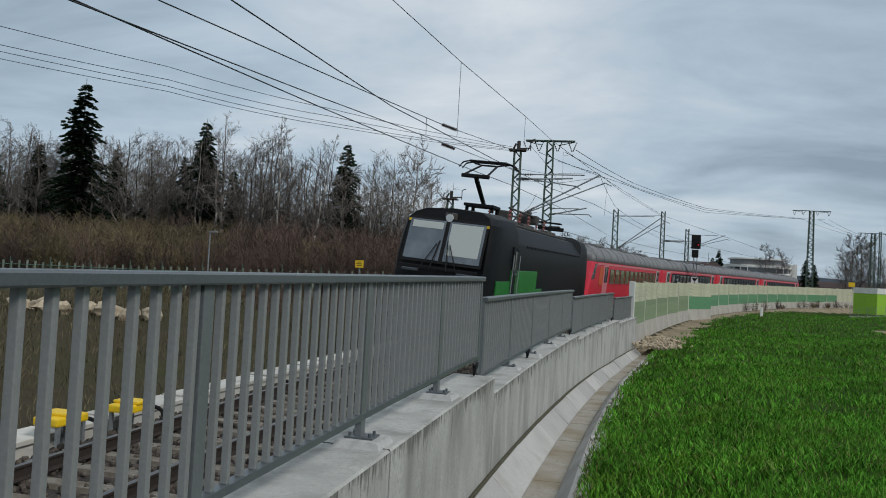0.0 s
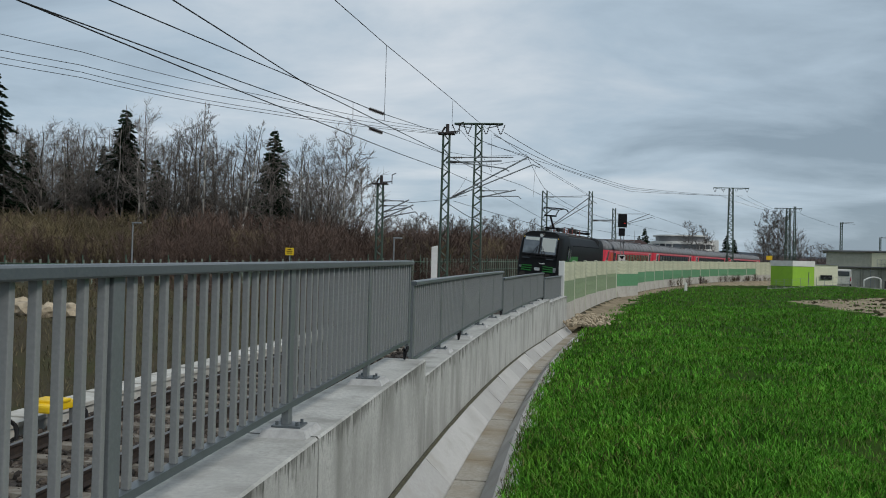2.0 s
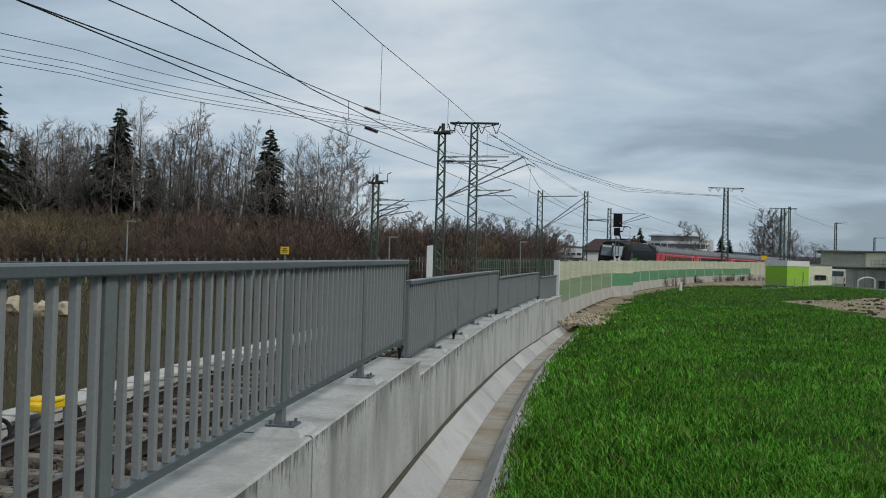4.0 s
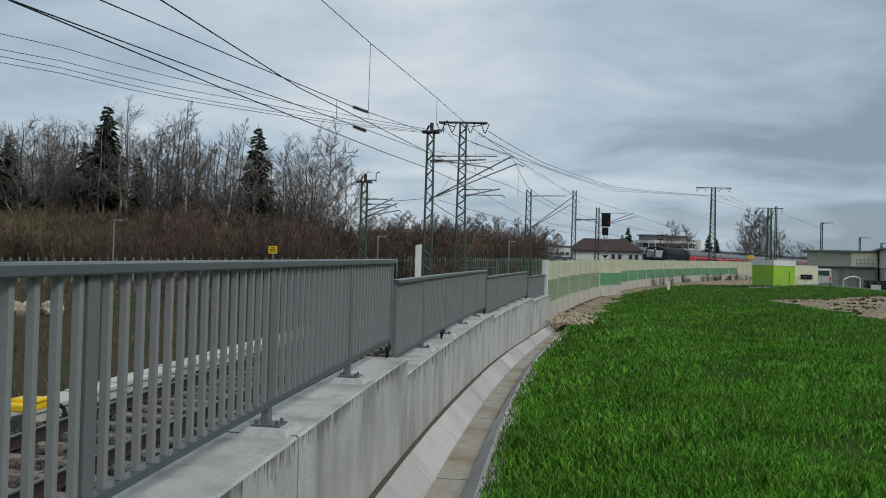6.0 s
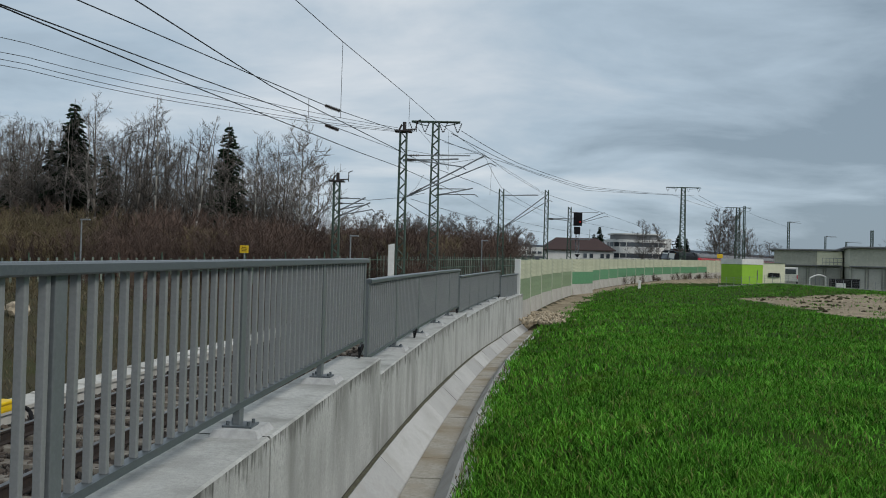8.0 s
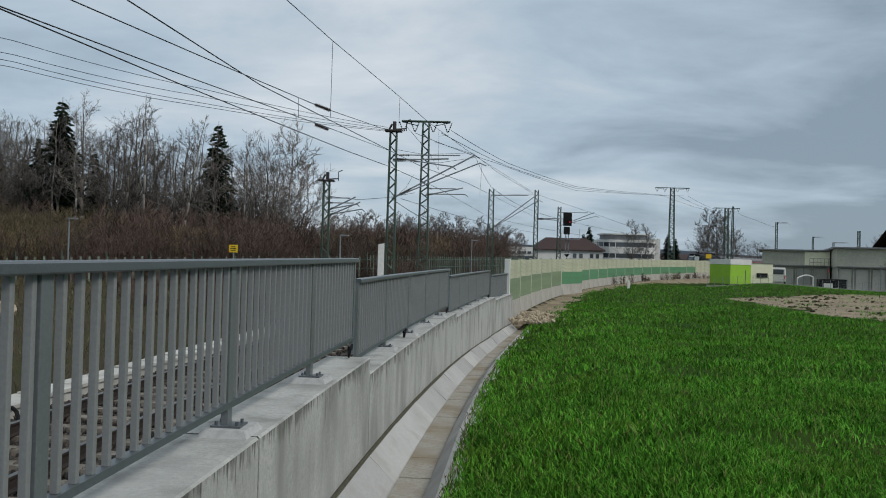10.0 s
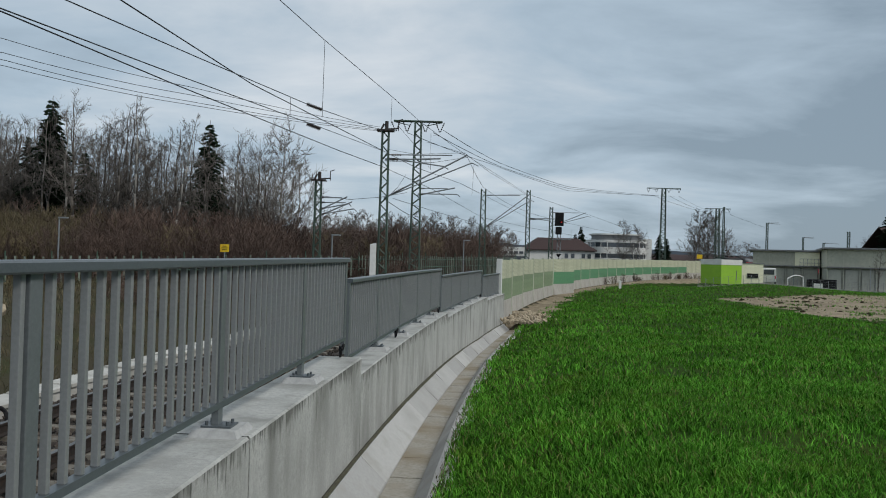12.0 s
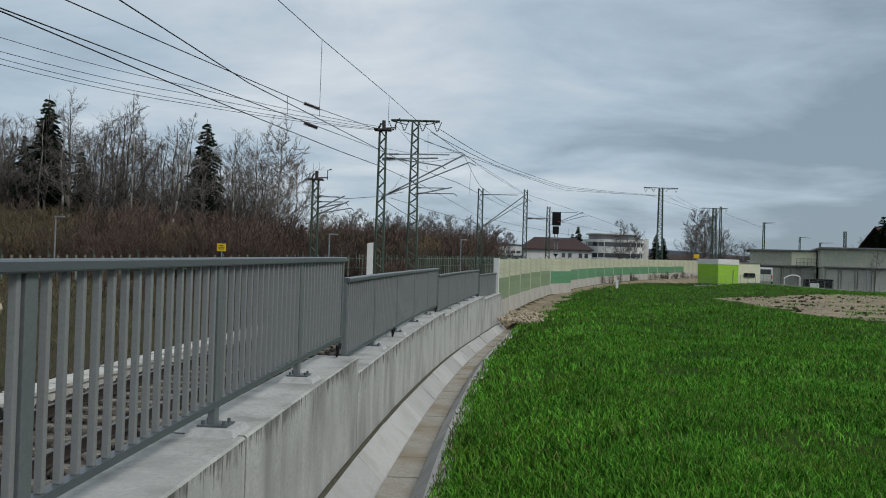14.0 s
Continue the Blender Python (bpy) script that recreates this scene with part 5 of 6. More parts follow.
# white truck, simplified to the shape of a van
van = thing("van", "white truck parked in the yard, shaped as a van", "van", m=pose(46.7, 111.0, -0.8, 0, 0, -23))
bm = bmesh.new()
ring_body(bm, [[(x * k, y, z) for x, z in ((0.95, 0.45), (0.98, 1.1), (0.9, zt), (-0.9, zt), (-0.98, 1.1), (-0.95, 0.45))] for y, k, zt in ((0, 0.96, 2.35), (0.2, 1, 2.45), (3.2, 1, 2.45), (4.0, 1, 1.5), (4.9, 0.95, 1.25))])
part("body", bm, M["white"], van)
bm = bmesh.new()
box(bm, (1.4, 0.04, 0.7), (0, -0.02, 1.85), 0.03)
part("rear_window", bm, M["pane"], van)
for sx in (-0.85, 0.85):
    bm = bmesh.new()
    box(bm, (0.14, 0.05, 0.5), (sx, -0.01, 1.1), 0.02)
    part("tail_light", bm, M["red"], van)
    for y in (0.9, 3.9):
        bm = bmesh.new()
        rod(bm, (sx - 0.1, y, 0.34), (sx + 0.1, y, 0.34), 0.34, 18)
        part("wheel", bm, M["black"], van)
# bins and an excavator's arm in the yard
skip = thing("skip_container", "dark open waste container with a pale end", "container", m=pose(50.6, 103.4, -1.1, 0, 0, -15))
bm = bmesh.new()
vs = box(bm, (3.4, 1.8, 1.3), (0, 0, 0.75), 0.04)
part("body", bm, M["black"], skip)
bm = bmesh.new()
box(bm, (1.1, 0.1, 0.7), (-0.6, -0.93, 0.5), 0.02)
part("plate", bm, M["white"], skip)
# the excavator's arm alone, simplified to a bent tube on two legs
duct = thing("curved_duct", "pale curved excavator arm standing in the yard", "duct", m=pose(47.6, 107.0, -1.1))
bm = bmesh.new()
arc = [(2.2 * u, 0, 0.9 + 0.9 * math.sin(math.pi * (0.15 + 0.6 * u))) for u in np.linspace(0, 1, 9)]
for a, c in zip(arc, arc[1:]):
    rod(bm, a, c, 0.1, 10)
rod(bm, (2.2, 0, 0), arc[-1], 0.09, 10)
rod(bm, (0.05, 0, 0), arc[0], 0.08, 10)
part("pipe", bm, M["white"], duct)

# yard paving strip and the low wire fence
bm = bmesh.new()
box(bm, (60, 14, 0.3), (74, 104.2, -1.22), 0.0)
tagged(part("yard_paving", bm, M["asphalt"]), "grey paved yard before the halls", "paving", kind="structure")
fence = thing("yard_fence", "low grey mesh fence with thin posts along the lawn", "fence")
bm = bmesh.new()
rod(bm, (0, 0, 0), (0, 0, 1.25), 0.026, 6)
fp = mesh_of(bm, "post", M["galv"])
FENCE = [(33.4 + 0.95 * k, 101.5 - 0.12 * k) for k in range(46)]
for x, y in FENCE:
    q = part("post", fp, None, fence)
    q.location = (x, y, grass_z(x, y) - 0.05)
bm = bmesh.new()
for (x0, y0), (x1, y1) in zip(FENCE, FENCE[1:]):
    za, zb = grass_z(x0, y0), grass_z(x1, y1)
    for h in (0.08, 0.3, 0.52, 0.74, 0.96, 1.16):
        rod(bm, (x0, y0, za + h), (x1, y1, zb + h), 0.006, 4)
part("wire_mesh", bm, M["galv"], fence)
bm = bmesh.new()
for (x0, y0), (x1, y1) in zip(FENCE, FENCE[1:]):
    za = grass_z(x0, y0)
    box(bm, (0.97, 0.2, 0.35), ((x0 + x1) / 2, y0 + 0.1, za + 0.0), 0.0)
part("kerb", bm, M["concrete_pale"], fence)

# red-roofed house behind the halls
house = thing("house", "dark red tiled house with small white windows", "house", m=pose(92.0, 154.0, -1.3, 0, 0, 12))
bm = bmesh.new()
box(bm, (12, 9, 7.0), (0, 0, 3.5), 0.02)
box(bm, (4.5, 1.5, 8.2), (-1.5, -4.6, 4.1), 0.02)
part("wall", bm, M["tiles"], house)
bm = bmesh.new()
gable(bm, 12, 9, 7.0, 4.6)
part("roof", bm, M["tiles"], house)
bm = bmesh.new()
gable(bm, 4.5, 5, 8.2, 3.2, axis="y")
r = part("dormer_roof", bm, M["tiles"], house)
r.location = (-1.5, -3.6, 0)
windows(house, (-2.5, -0.5, 3.5), -5.4, 7.2, 0.8, 1.0)

# round white office building
office = thing("office_building", "white rounded office building with dark window bands", "office building", m=pose(43.0, 196.0, -1.0))


def rounded_plan(hw, hd, r, n=8):
    pts = []
    for cx, cy, a0 in ((hw - r, -hd + r, -90), (hw - r, hd - r, 0), (-hw + r, hd - r, 90), (-hw + r, -hd + r, 180)):
        for k in range(n + 1):
            a = math.radians(a0 + 90 * k / n)
            pts.append((cx + r * math.cos(a), cy + r * math.sin(a)))
    return pts


def storey(name, hw, hd, r, z0, z1, material, label=""):
    b = bmesh.new()
    ring_body(b, [[(x, y, z) for x, y in rounded_plan(hw, hd, r)] for z in (z0, z1)])
    return part(name, b, material, office, label)


for k in range(3):
    z = k * 2.75
    storey("parapet_band", 7.3, 6.5, 4.0, z - 0.4, z + 1.25, M["white_wall"])
    storey("window_band", 7.15, 6.35, 3.9, z + 1.25, z + 2.35, M["pane"], "dark window band")
    b = bmesh.new()
    box(b, (0.12, 0.12, 1.1), (0, 0, 0))
    mul = mesh_of(b, "mullion", M["white"])
    for x, y in rounded_plan(7.2, 6.4, 3.95, 4)[::1]:
        q = part("mullion", mul, None, office)
        q.location = (x, y, z + 1.8)
storey("roof_band", 7.3, 6.5, 4.0, 7.85, 8.5, M["white_wall"])
storey("top_storey", 5.6, 4.8, 3.0, 8.5, 9.8, M["roof_edge"], "dark recessed top storey")
storey("roof_slab", 6.2, 5.4, 3.4, 9.8, 10.1, M["white_wall"])
b = bmesh.new()
box(b, (1.6, 9, 9.0), (7.7, 1, 4.5), 0.02)
part("stair_tower", b, M["white_wall"], office)

low = thing("low_house", "long white house with a brown-red hipped roof", "house", m=pose(25.2, 174.0, -0.8, 0, 0, 4))
bm = bmesh.new()
box(bm, (15, 8, 5.0), (0, 0, 2.5), 0.02)
part("wall", bm, M["white_wall"], low)
bm = bmesh.new()
ring_body(bm, [[(x, y, z) for x, y in ((a, -c), (a, c), (-a, c), (-a, -c))] for a, c, z in ((8.0, 4.5, 5.0), (8.0, 4.5, 5.2), (4.6, 0.1, 7.9))])
part("roof", bm, M["tiles"], low)
windows(low, (1.2, 2.6, 5.0, 6.3), -4.03, 3.9, 0.8, 1.0)
windows(low, (-5.5, -3.8), -4.03, 2.2, 0.8, 1.0)
flat = thing("flat_building", "white flat-roofed building with a dark window band", "building", m=pose(12.8, 152.0, -0.6))
bm = bmesh.new()
box(bm, (5.6, 6, 5.0), (0, 3, 2.5), 0.02)
part("wall", bm, M["white_wall"], flat)
windows(flat, (-2.1, -1.05, 0, 1.05, 2.1), -0.03, 3.9, 0.8, 0.5)
bm = bmesh.new()
box(bm, (5.5, 0.1, 0.7), (0, -0.03, 2.85))
part("window_band", bm, M["pane"], flat)

# low sheds and roofs far beyond the line
for x, y, w, h, nm in ((64, 215, 22, 5.2, "long dark shed with a grey roof far beyond the line"), (96, 258, 30, 5.5, "long dark shed with a grey roof far beyond the line"), (30, 260, 26, 5.0, "long dark shed with a grey roof far beyond the line")):
    sh = thing("shed", nm, "shed", m=pose(x, y, -1.3))
    bm = bmesh.new()
    box(bm, (w, 9, h - 1), (0, 0, (h - 1) / 2), 0.02)
    part("wall", bm, M["hall_low"], sh)
    bm = bmesh.new()
    gable(bm, w, 9, h - 1, 1.6)
    part("roof", bm, M["tiles"], sh)

# hills on the horizon
bm = bmesh.new()
prev = None
for k in range(61):
    x = -900 + 45 * k
    h = 26 + 14 * noise.noise((k * 0.13, 1, 0)) + 10 * math.sin(k * 0.09)
    cur = [bm.verts.new((x, 1500, -2)), bm.verts.new((x, 1540, h)), bm.verts.new((x, 1800, -2))]
    if prev:
        for i in range(2):
            bm.faces.new((prev[i], cur[i], cur[i + 1], prev[i + 1]))
    prev = cur
tagged(part("backdrop_hills", bm, M["hill"]), "hazy blue wooded hills on the horizon", "hills", kind="structure")


# ---- things beside the line ----
def lamp_post(x, y, z0, top):
    lamp = thing("lamp_post", "slim grey street lamp before brown thicket", "street lamp", "street lamps", pose(x, y, z0))
    h = top - z0
    b = bmesh.new()
    rod(b, (0, 0, 0), (0, 0, h), 0.06, 8, 0.045)
    part("pole", b, M["galv"], lamp)
    b = bmesh.new()
    box(b, (0.6, 0.22, 0.09), (0.24, 0, h), 0.03)
    part("lamp_head", b, M["galv"], lamp)


for x, y, z0, top in ((-24.3, 48, -0.6, 3.5), (-7.45, 50, -0.7, 2.95), (1.55, 68, -0.5, 3.3)):
    lamp_post(x, y, z0, top)
sign = thing("yellow_sign", "yellow warning board on a thin post beside the line", "sign", m=pose(-10.97, 38, -0.9))
bm = bmesh.new()
rod(bm, (0, 0, 0), (0, 0, 2.9), 0.03, 8)
part("post", bm, M["galv"], sign)
bm = bmesh.new()
box(bm, (0.44, 0.03, 0.38), (0, -0.04, 2.72), 0.01)
bd = part("board", bm, M["yellow"], sign)
for k, w in enumerate((0.2, 0.3, 0.24)):
    bm = bmesh.new()
    box(bm, (w, 0.01, 0.035), (0, -0.06, 2.82 - 0.09 * k))
    part("text_bar", bm, M["black"], bd)
pil = thing("marker_post", "white slanted-top marker post beside the track", "post", m=pose(-4.0, 42, -1.0, 0, 0, 6))
bm = bmesh.new()
vs = box(bm, (0.34, 0.34, 3.36), (0, 0, 1.68), 0.02)
for v in bm.verts:
    if v.co.z > 3 and v.co.x < 0:
        v.co.z -= 0.07
part("post", bm, M["white"], pil)

# point machines with yellow covers beside the rail
for s, o in ((5.35, TRACK - 1.45), (4.2, TRACK - 1.7)):
    pm = thing("point_machine", "yellow-capped point machine with black hoses beside the rail", "point machine", "point machines", pose(*along(s, o), rail_z(s) - 0.25, 0, 0, heading(s)))
    bm = bmesh.new()
    box(bm, (0.4, 0.62, 0.12), (0, 0, 0.36), 0.03)
    box(bm, (0.44, 0.3, 0.05), (0, 0, 0.44), 0.02)
    part("cover", bm, M["yellow"], pm, "bright yellow cover")
    for dx in (-0.16, 0.16):
        for dy in (-0.24, 0.24):
            bm = bmesh.new()
            box(bm, (0.05, 0.05, 0.34), (dx, dy, 0.14), 0.0)
            part("leg", bm, M["galv"], pm)
    bm = bmesh.new()
    pts = [(0.1 + 0.25 * u, 0.3 + 0.15 * math.sin(3 * u), 0.32 - 0.3 * u * u) for u in np.linspace(0, 1.1, 7)]
    for a, c in zip(pts, pts[1:]):
        rod(bm, a, c, 0.03, 6)
    part("hose", bm, M["black"], pm)

mk = thing("verge_marker", "short white marker post in the grass", "post", m=pose(18.2, 80, -1.05))
bm = bmesh.new()
box(bm, (0.26, 0.2, 0.95), (0, 0, 0.47), 0.03)
part("post", bm, M["white"], mk)
yb = thing("yellow_board", "yellow board on a post beyond the noise barrier", "sign", m=pose(55.1, 167.0, -1.3))
bm = bmesh.new()
rod(bm, (0, 0, 0), (0, 0, 5.0), 0.07, 8)
part("post", bm, M["galv"], yb)
bm = bmesh.new()
box(bm, (1.2, 0.06, 0.9), (0, -0.1, 5.0), 0.02)
part("board", bm, M["yellow"], yb)
# cable loops under the ends of the railings
for s in (3.95, 8.3, 14.7, 25.8):
    z = lerp(s, ((4, 0.47), (8, 0.27), (15, 0.26), (26, 0.14)))
    cl = thing("cable_loop", "short black earthing cable under the railing", "cable", "earthing cables", pose(*along(s, 0.03), z, 0, 0, heading(s)))
    bm = bmesh.new()
    pts = [(0.03 * math.sin(5 * u), 0.085 * math.cos(6.8 * u), 0.03 + 0.07 * math.sin(6.8 * u)) for u in np.linspace(0, 1, 18)]
    for a, c in zip(pts, pts[1:]):
        rod(bm, a, c, 0.015, 6)
    part("cable", bm, M["black"], cl)


# boulders on the far verge and the heap of stones at the noise wall's end
def rock_mesh(seed, size):
    b = bmesh.new()
    bmesh.ops.create_icosphere(b, subdivisions=2, radius=1.0)
    for v in b.verts:
        n = v.co.normalized()
        k = 0.8 + 0.45 * noise.noise(n * 1.3 + Vector((seed * 7.1, 0, 0)))
        v.co = Vector((n.x * size[0], n.y * size[1], n.z * size[2])) * k
    return mesh_of(b, "boulder", M["stone"])


ROCKS = [rock_mesh(k, (0.55 + 0.12 * (k % 3), 0.5, 0.38)) for k in range(4)]
for k in range(9):
    x, y = -20.9 + 0.66 * k + 0.12 * (k % 2), 26.2 + 0.4 * math.sin(k * 1.7)
    q = tagged(part("boulder", ROCKS[k % 4]), "pale weathered stone block on dry grass", "boulder", "boulders on the verge")
    q.matrix_basis = pose(x, y, ground_z(x, y) + 0.22, 0, 0, 40 * k) @ Matrix.Diagonal((0.95, 0.8, 0.95, 1))
random.seed(5)
heap = tagged(new("stone_heap"), "heap of broken pale stones beside the noise barrier", "stones", kind="stuff")
bm = bmesh.new()
for k in range(300):
    s = random.uniform(31, 37) if k < 330 else random.uniform(37, 50)
    o = random.gauss(1.0, 0.45) if s > 36 else random.gauss(1.2, 0.6)
    if o < 0.3:
        continue
    x, y = along(s, o)
    r = random.uniform(0.04, 0.12) * (0.95 if s < 40 else 0.7)
    m = Matrix.Translation((x, y, bank_z(s) + 0.1 + random.uniform(0, 0.16) * (1 if s < 38 else 0.2))) @ Euler((random.random() * 3, random.random() * 3, 0)).to_matrix().to_4x4() @ Matrix.Diagonal((r * 1.5, r, r * 0.7, 1))
    bmesh.ops.create_icosphere(bm, subdivisions=1, radius=1.0, matrix=m)
part("stones", bm, M["stone"], heap)

# stake fence behind the track, pale stakes and thin green rails
fence = thing("stake_fence", "green fence of short stakes along the far side", "fence")
bm = bmesh.new()
box(bm, (0.11, 0.06, 1.0), (0, 0, 0.5), 0.0)
sm = mesh_of(bm, "stake", M["pale_stake"])
bm = bmesh.new()
rod(bm, (0, 0, 0), (0, 0, 1.0), 0.035, 6)
tm = mesh_of(bm, "post", M["fence_green"])
RUNS = (((-52, 42), (-27, 47)), ((-27, 47), (-6, 53)), ((-6, 53), (9, 96)))


def fence_top(x, y):
    return lerp(x, ((-52, 0.75), (-27, 0.98), (-6, 1.66), (9, 2.05)))


n = 0
for (x0, y0), (x1, y1) in RUNS:
    L = math.hypot(x1 - x0, y1 - y0)
    ang = math.degrees(math.atan2(y1 - y0, x1 - x0))
    for k in range(int(L / 0.52)):
        u = k * 0.52 / L
        x, y = x0 + (x1 - x0) * u, y0 + (y1 - y0) * u
        zb, zt = ground_z(x, y) - 0.1, fence_top(x, y) + random.uniform(-0.05, 0.05)
        q = part("stake", sm, None, fence)
        q.matrix_basis = pose(x, y, zb, 0, 0, ang) @ Matrix.Diagonal((1, 1, zt - zb, 1))
        if k % 5 == 0:
            q = part("post", tm, None, fence)
            q.matrix_basis = pose(x, y - 0.1, zb) @ Matrix.Diagonal((1, 1, zt - zb + 0.3, 1))
    for d in (0.25, 0.9):
        b = bmesh.new()
        rod(b, (x0, y0, fence_top(x0, y0) - d), (x1, y1, fence_top(x1, y1) - d), 0.04, 4)
        part("fence_rail", b, M["fence_green"], fence)


# ---- vegetation ----
M.update({
    "bark": mat("grey_brown_bark", (0.092, 0.082, 0.07), 0.95, 0, ((0.06, 0.05, 0.04), 4), None, vary=0.3),
    "twig": mat("bare_twigs", (0.115, 0.102, 0.09), 0.95, 0, None, None, vary=0.3),
    "dark_twig": mat("dark_brown_twigs", (0.075, 0.064, 0.052), 0.95, 0, None, None, vary=0.3),
    "birch": mat("white_birch_bark", (0.27, 0.255, 0.225), 0.85, 0, ((0.1, 0.09, 0.08), 1.2), None, vary=0.15),
    "needles": mat("dark_spruce_needles", (0.012, 0.024, 0.013), 0.9, 0, ((0.02, 0.034, 0.016), 2), None, vary=0.3, spec=0.1),
    "shrub": mat("red_brown_shrub_twigs", (0.085, 0.056, 0.043), 0.95, 0, None, None, vary=0.35),
    "shrub_olive": mat("olive_brown_shrub_twigs", (0.12, 0.096, 0.05), 0.95, 0, None, None, vary=0.3),
    "dry": mat("dry_grass_stalks", (0.11, 0.088, 0.05), 0.95, 0, ((0.045, 0.05, 0.02), 2), None, island=0.4),
})


def blade_material():
    m = bpy.data.materials.new("grass_blade")
    m.use_nodes = True
    n, l = m.node_tree.nodes, m.node_tree.links
    b = n["Principled BSDF"]
    b.inputs["Roughness"].default_value = 0.65
    b.inputs["Specular IOR Level"].default_value = 0.06
    geo = n.new("ShaderNodeNewGeometry")
    r = n.new("ShaderNodeValToRGB")
    r.color_ramp.elements[0].position, r.color_ramp.elements[0].color = 0.0, (0.012, 0.056, 0.003, 1)
    r.color_ramp.elements[1].position, r.color_ramp.elements[1].color = 0.88, (0.125, 0.37, 0.036, 1)
    e = r.color_ramp.elements.new(0.95)
    e.color = (0.17, 0.19, 0.06, 1)
    l.new(geo.outputs["Random Per Island"], r.inputs[0])
    tc, t = n.new("ShaderNodeTexCoord"), n.new("ShaderNodeTexNoise")
    t.inputs["Scale"].default_value, t.inputs["Detail"].default_value = 0.55, 4
    l.new(tc.outputs["Object"], t.inputs["Vector"])
    mr = n.new("ShaderNodeMapRange")
    mr.inputs["From Min"].default_value, mr.inputs["From Max"].default_value = 0.3, 0.7
    mr.inputs["To Min"].default_value, mr.inputs["To Max"].default_value = 0.7, 1.35
    l.new(t.outputs["Fac"], mr.inputs["Value"])
    hsv = n.new("ShaderNodeHueSaturation")
    l.new(mr.outputs[0], hsv.inputs["Value"])
    l.new(r.outputs[0], hsv.inputs["Color"])
    # tint patches: yellowish, thinner growth in places
    t2, m2, mx = n.new("ShaderNodeTexNoise"), n.new("ShaderNodeMapRange"), n.new("ShaderNodeMix")
    t2.inputs["Scale"].default_value, t2.inputs["Detail"].default_value = 1.1, 5
    l.new(tc.outputs["Object"], t2.inputs["Vector"])
    m2.inputs["From Min"].default_value, m2.inputs["From Max"].default_value, m2.inputs["To Max"].default_value = 0.52, 0.72, 0.6
    l.new(t2.outputs["Fac"], m2.inputs["Value"])
    mx.data_type = "RGBA"
    l.new(m2.outputs[0], mx.inputs["Factor"])
    l.new(hsv.outputs[0], mx.inputs["A"])
    mx.inputs["B"].default_value = (0.075, 0.13, 0.012, 1)
    l.new(mx.outputs["Result"], b.inputs["Base Color"])
    return m


M["blade"] = blade_material()


class Sticks:
    """Collects thin three-sided sticks into one mesh."""

    def __init__(self):
        self.v, self.f = [], []

    def add(self, a, b, ra, rb):
        d = (b - a).normalized()
        u = d.orthogonal().normalized()
        w = d.cross(u)
        i = len(self.v)
        for p, r in ((a, ra), (b, rb)):
            for k in range(3):
                t = 2.0944 * k
                self.v.append(p + (u * math.cos(t) + w * math.sin(t)) * r)
        for k in range(3):
            self.f.append((i + k, i + (k + 1) % 3, i + 3 + (k + 1) % 3, i + 3 + k))

    def mesh(self, name, material):
        me = bpy.data.meshes.new(name)
        me.from_pydata([tuple(p) for p in self.v], [], self.f)
        me.materials.append(material)
        return me


def trunk_line(bm, pts, radii, n=7):
    for (a, b), (ra, rb) in zip(zip(pts, pts[1:]), zip(radii, radii[1:])):
        rod(bm, a, b, ra, n, rb)


def bare_tree(seed, h, spread, first, trunk_mat, twig_r=0.025, slim=False, limbs=0):
    """Trunk mesh and twig mesh of a leafless tree of height h."""
    rnd = random.Random(seed)
    tb, tw = bmesh.new(), Sticks()
    lean = Vector((rnd.uniform(-0.05, 0.05), rnd.uniform(-0.05, 0.05), 1))
    pts = [Vector((0, 0, -0.4))]
    n = 9
    for k in range(1, n + 1):
        pts.append(Vector((lean.x * h * k / n + rnd.gauss(0, 0.09), lean.y * h * k / n + rnd.gauss(0, 0.09), h * k / n)))
    r0 = h * (0.009 if slim else 0.0125)
    radii = [r0 * (1 - 0.93 * k / n) + 0.012 for k in range(n + 1)]
    trunk_line(tb, pts, radii)

    def grow(p, d, length, r, depth):
        steps = 3
        for k in range(steps):
            q = p + d * length / steps
            tw.add(p, q, r * (1 - 0.25 * k), r * (0.75 - 0.25 * k))
            d = (d + Vector((rnd.gauss(0, 0.16), rnd.gauss(0, 0.16), rnd.gauss(0.07, 0.1)))).normalized()
            p = q
            if depth:
                for _ in range(2 if depth > 1 else rnd.choice((2, 3))):
                    side = Vector((rnd.gauss(0, 1), rnd.gauss(0, 1), rnd.gauss(0.25, 0.6))).normalized()
                    grow(p, (d * 0.75 + side * 0.75).normalized(), length * rnd.uniform(0.4, 0.62), max(r * 0.5, twig_r * 0.6), depth - 1)

    m = limbs or (15 if not slim else 13)
    for k in range(m):
        u = first + (0.98 - first) * (k + rnd.random()) / m
        i = min(int(u * n), n - 1)
        p = pts[i + 1].lerp(pts[min(i + 2, n)], u * n - i) if i + 1 < n else pts[n]
        p = pts[i].lerp(pts[i + 1], u * n - i)
        a = rnd.uniform(0, 6.28)
        up = rnd.uniform(0.45, 1.2)
        d = Vector((math.cos(a), math.sin(a), up)).normalized()
        grow(p, d, spread * (1.15 - 0.75 * (u - first) / (1 - first)) * rnd.uniform(0.7, 1.15), radii[i] * 0.42, 2)
    return mesh_of(tb, "trunk", trunk_mat, True), tw.mesh("crown", M["twig"])


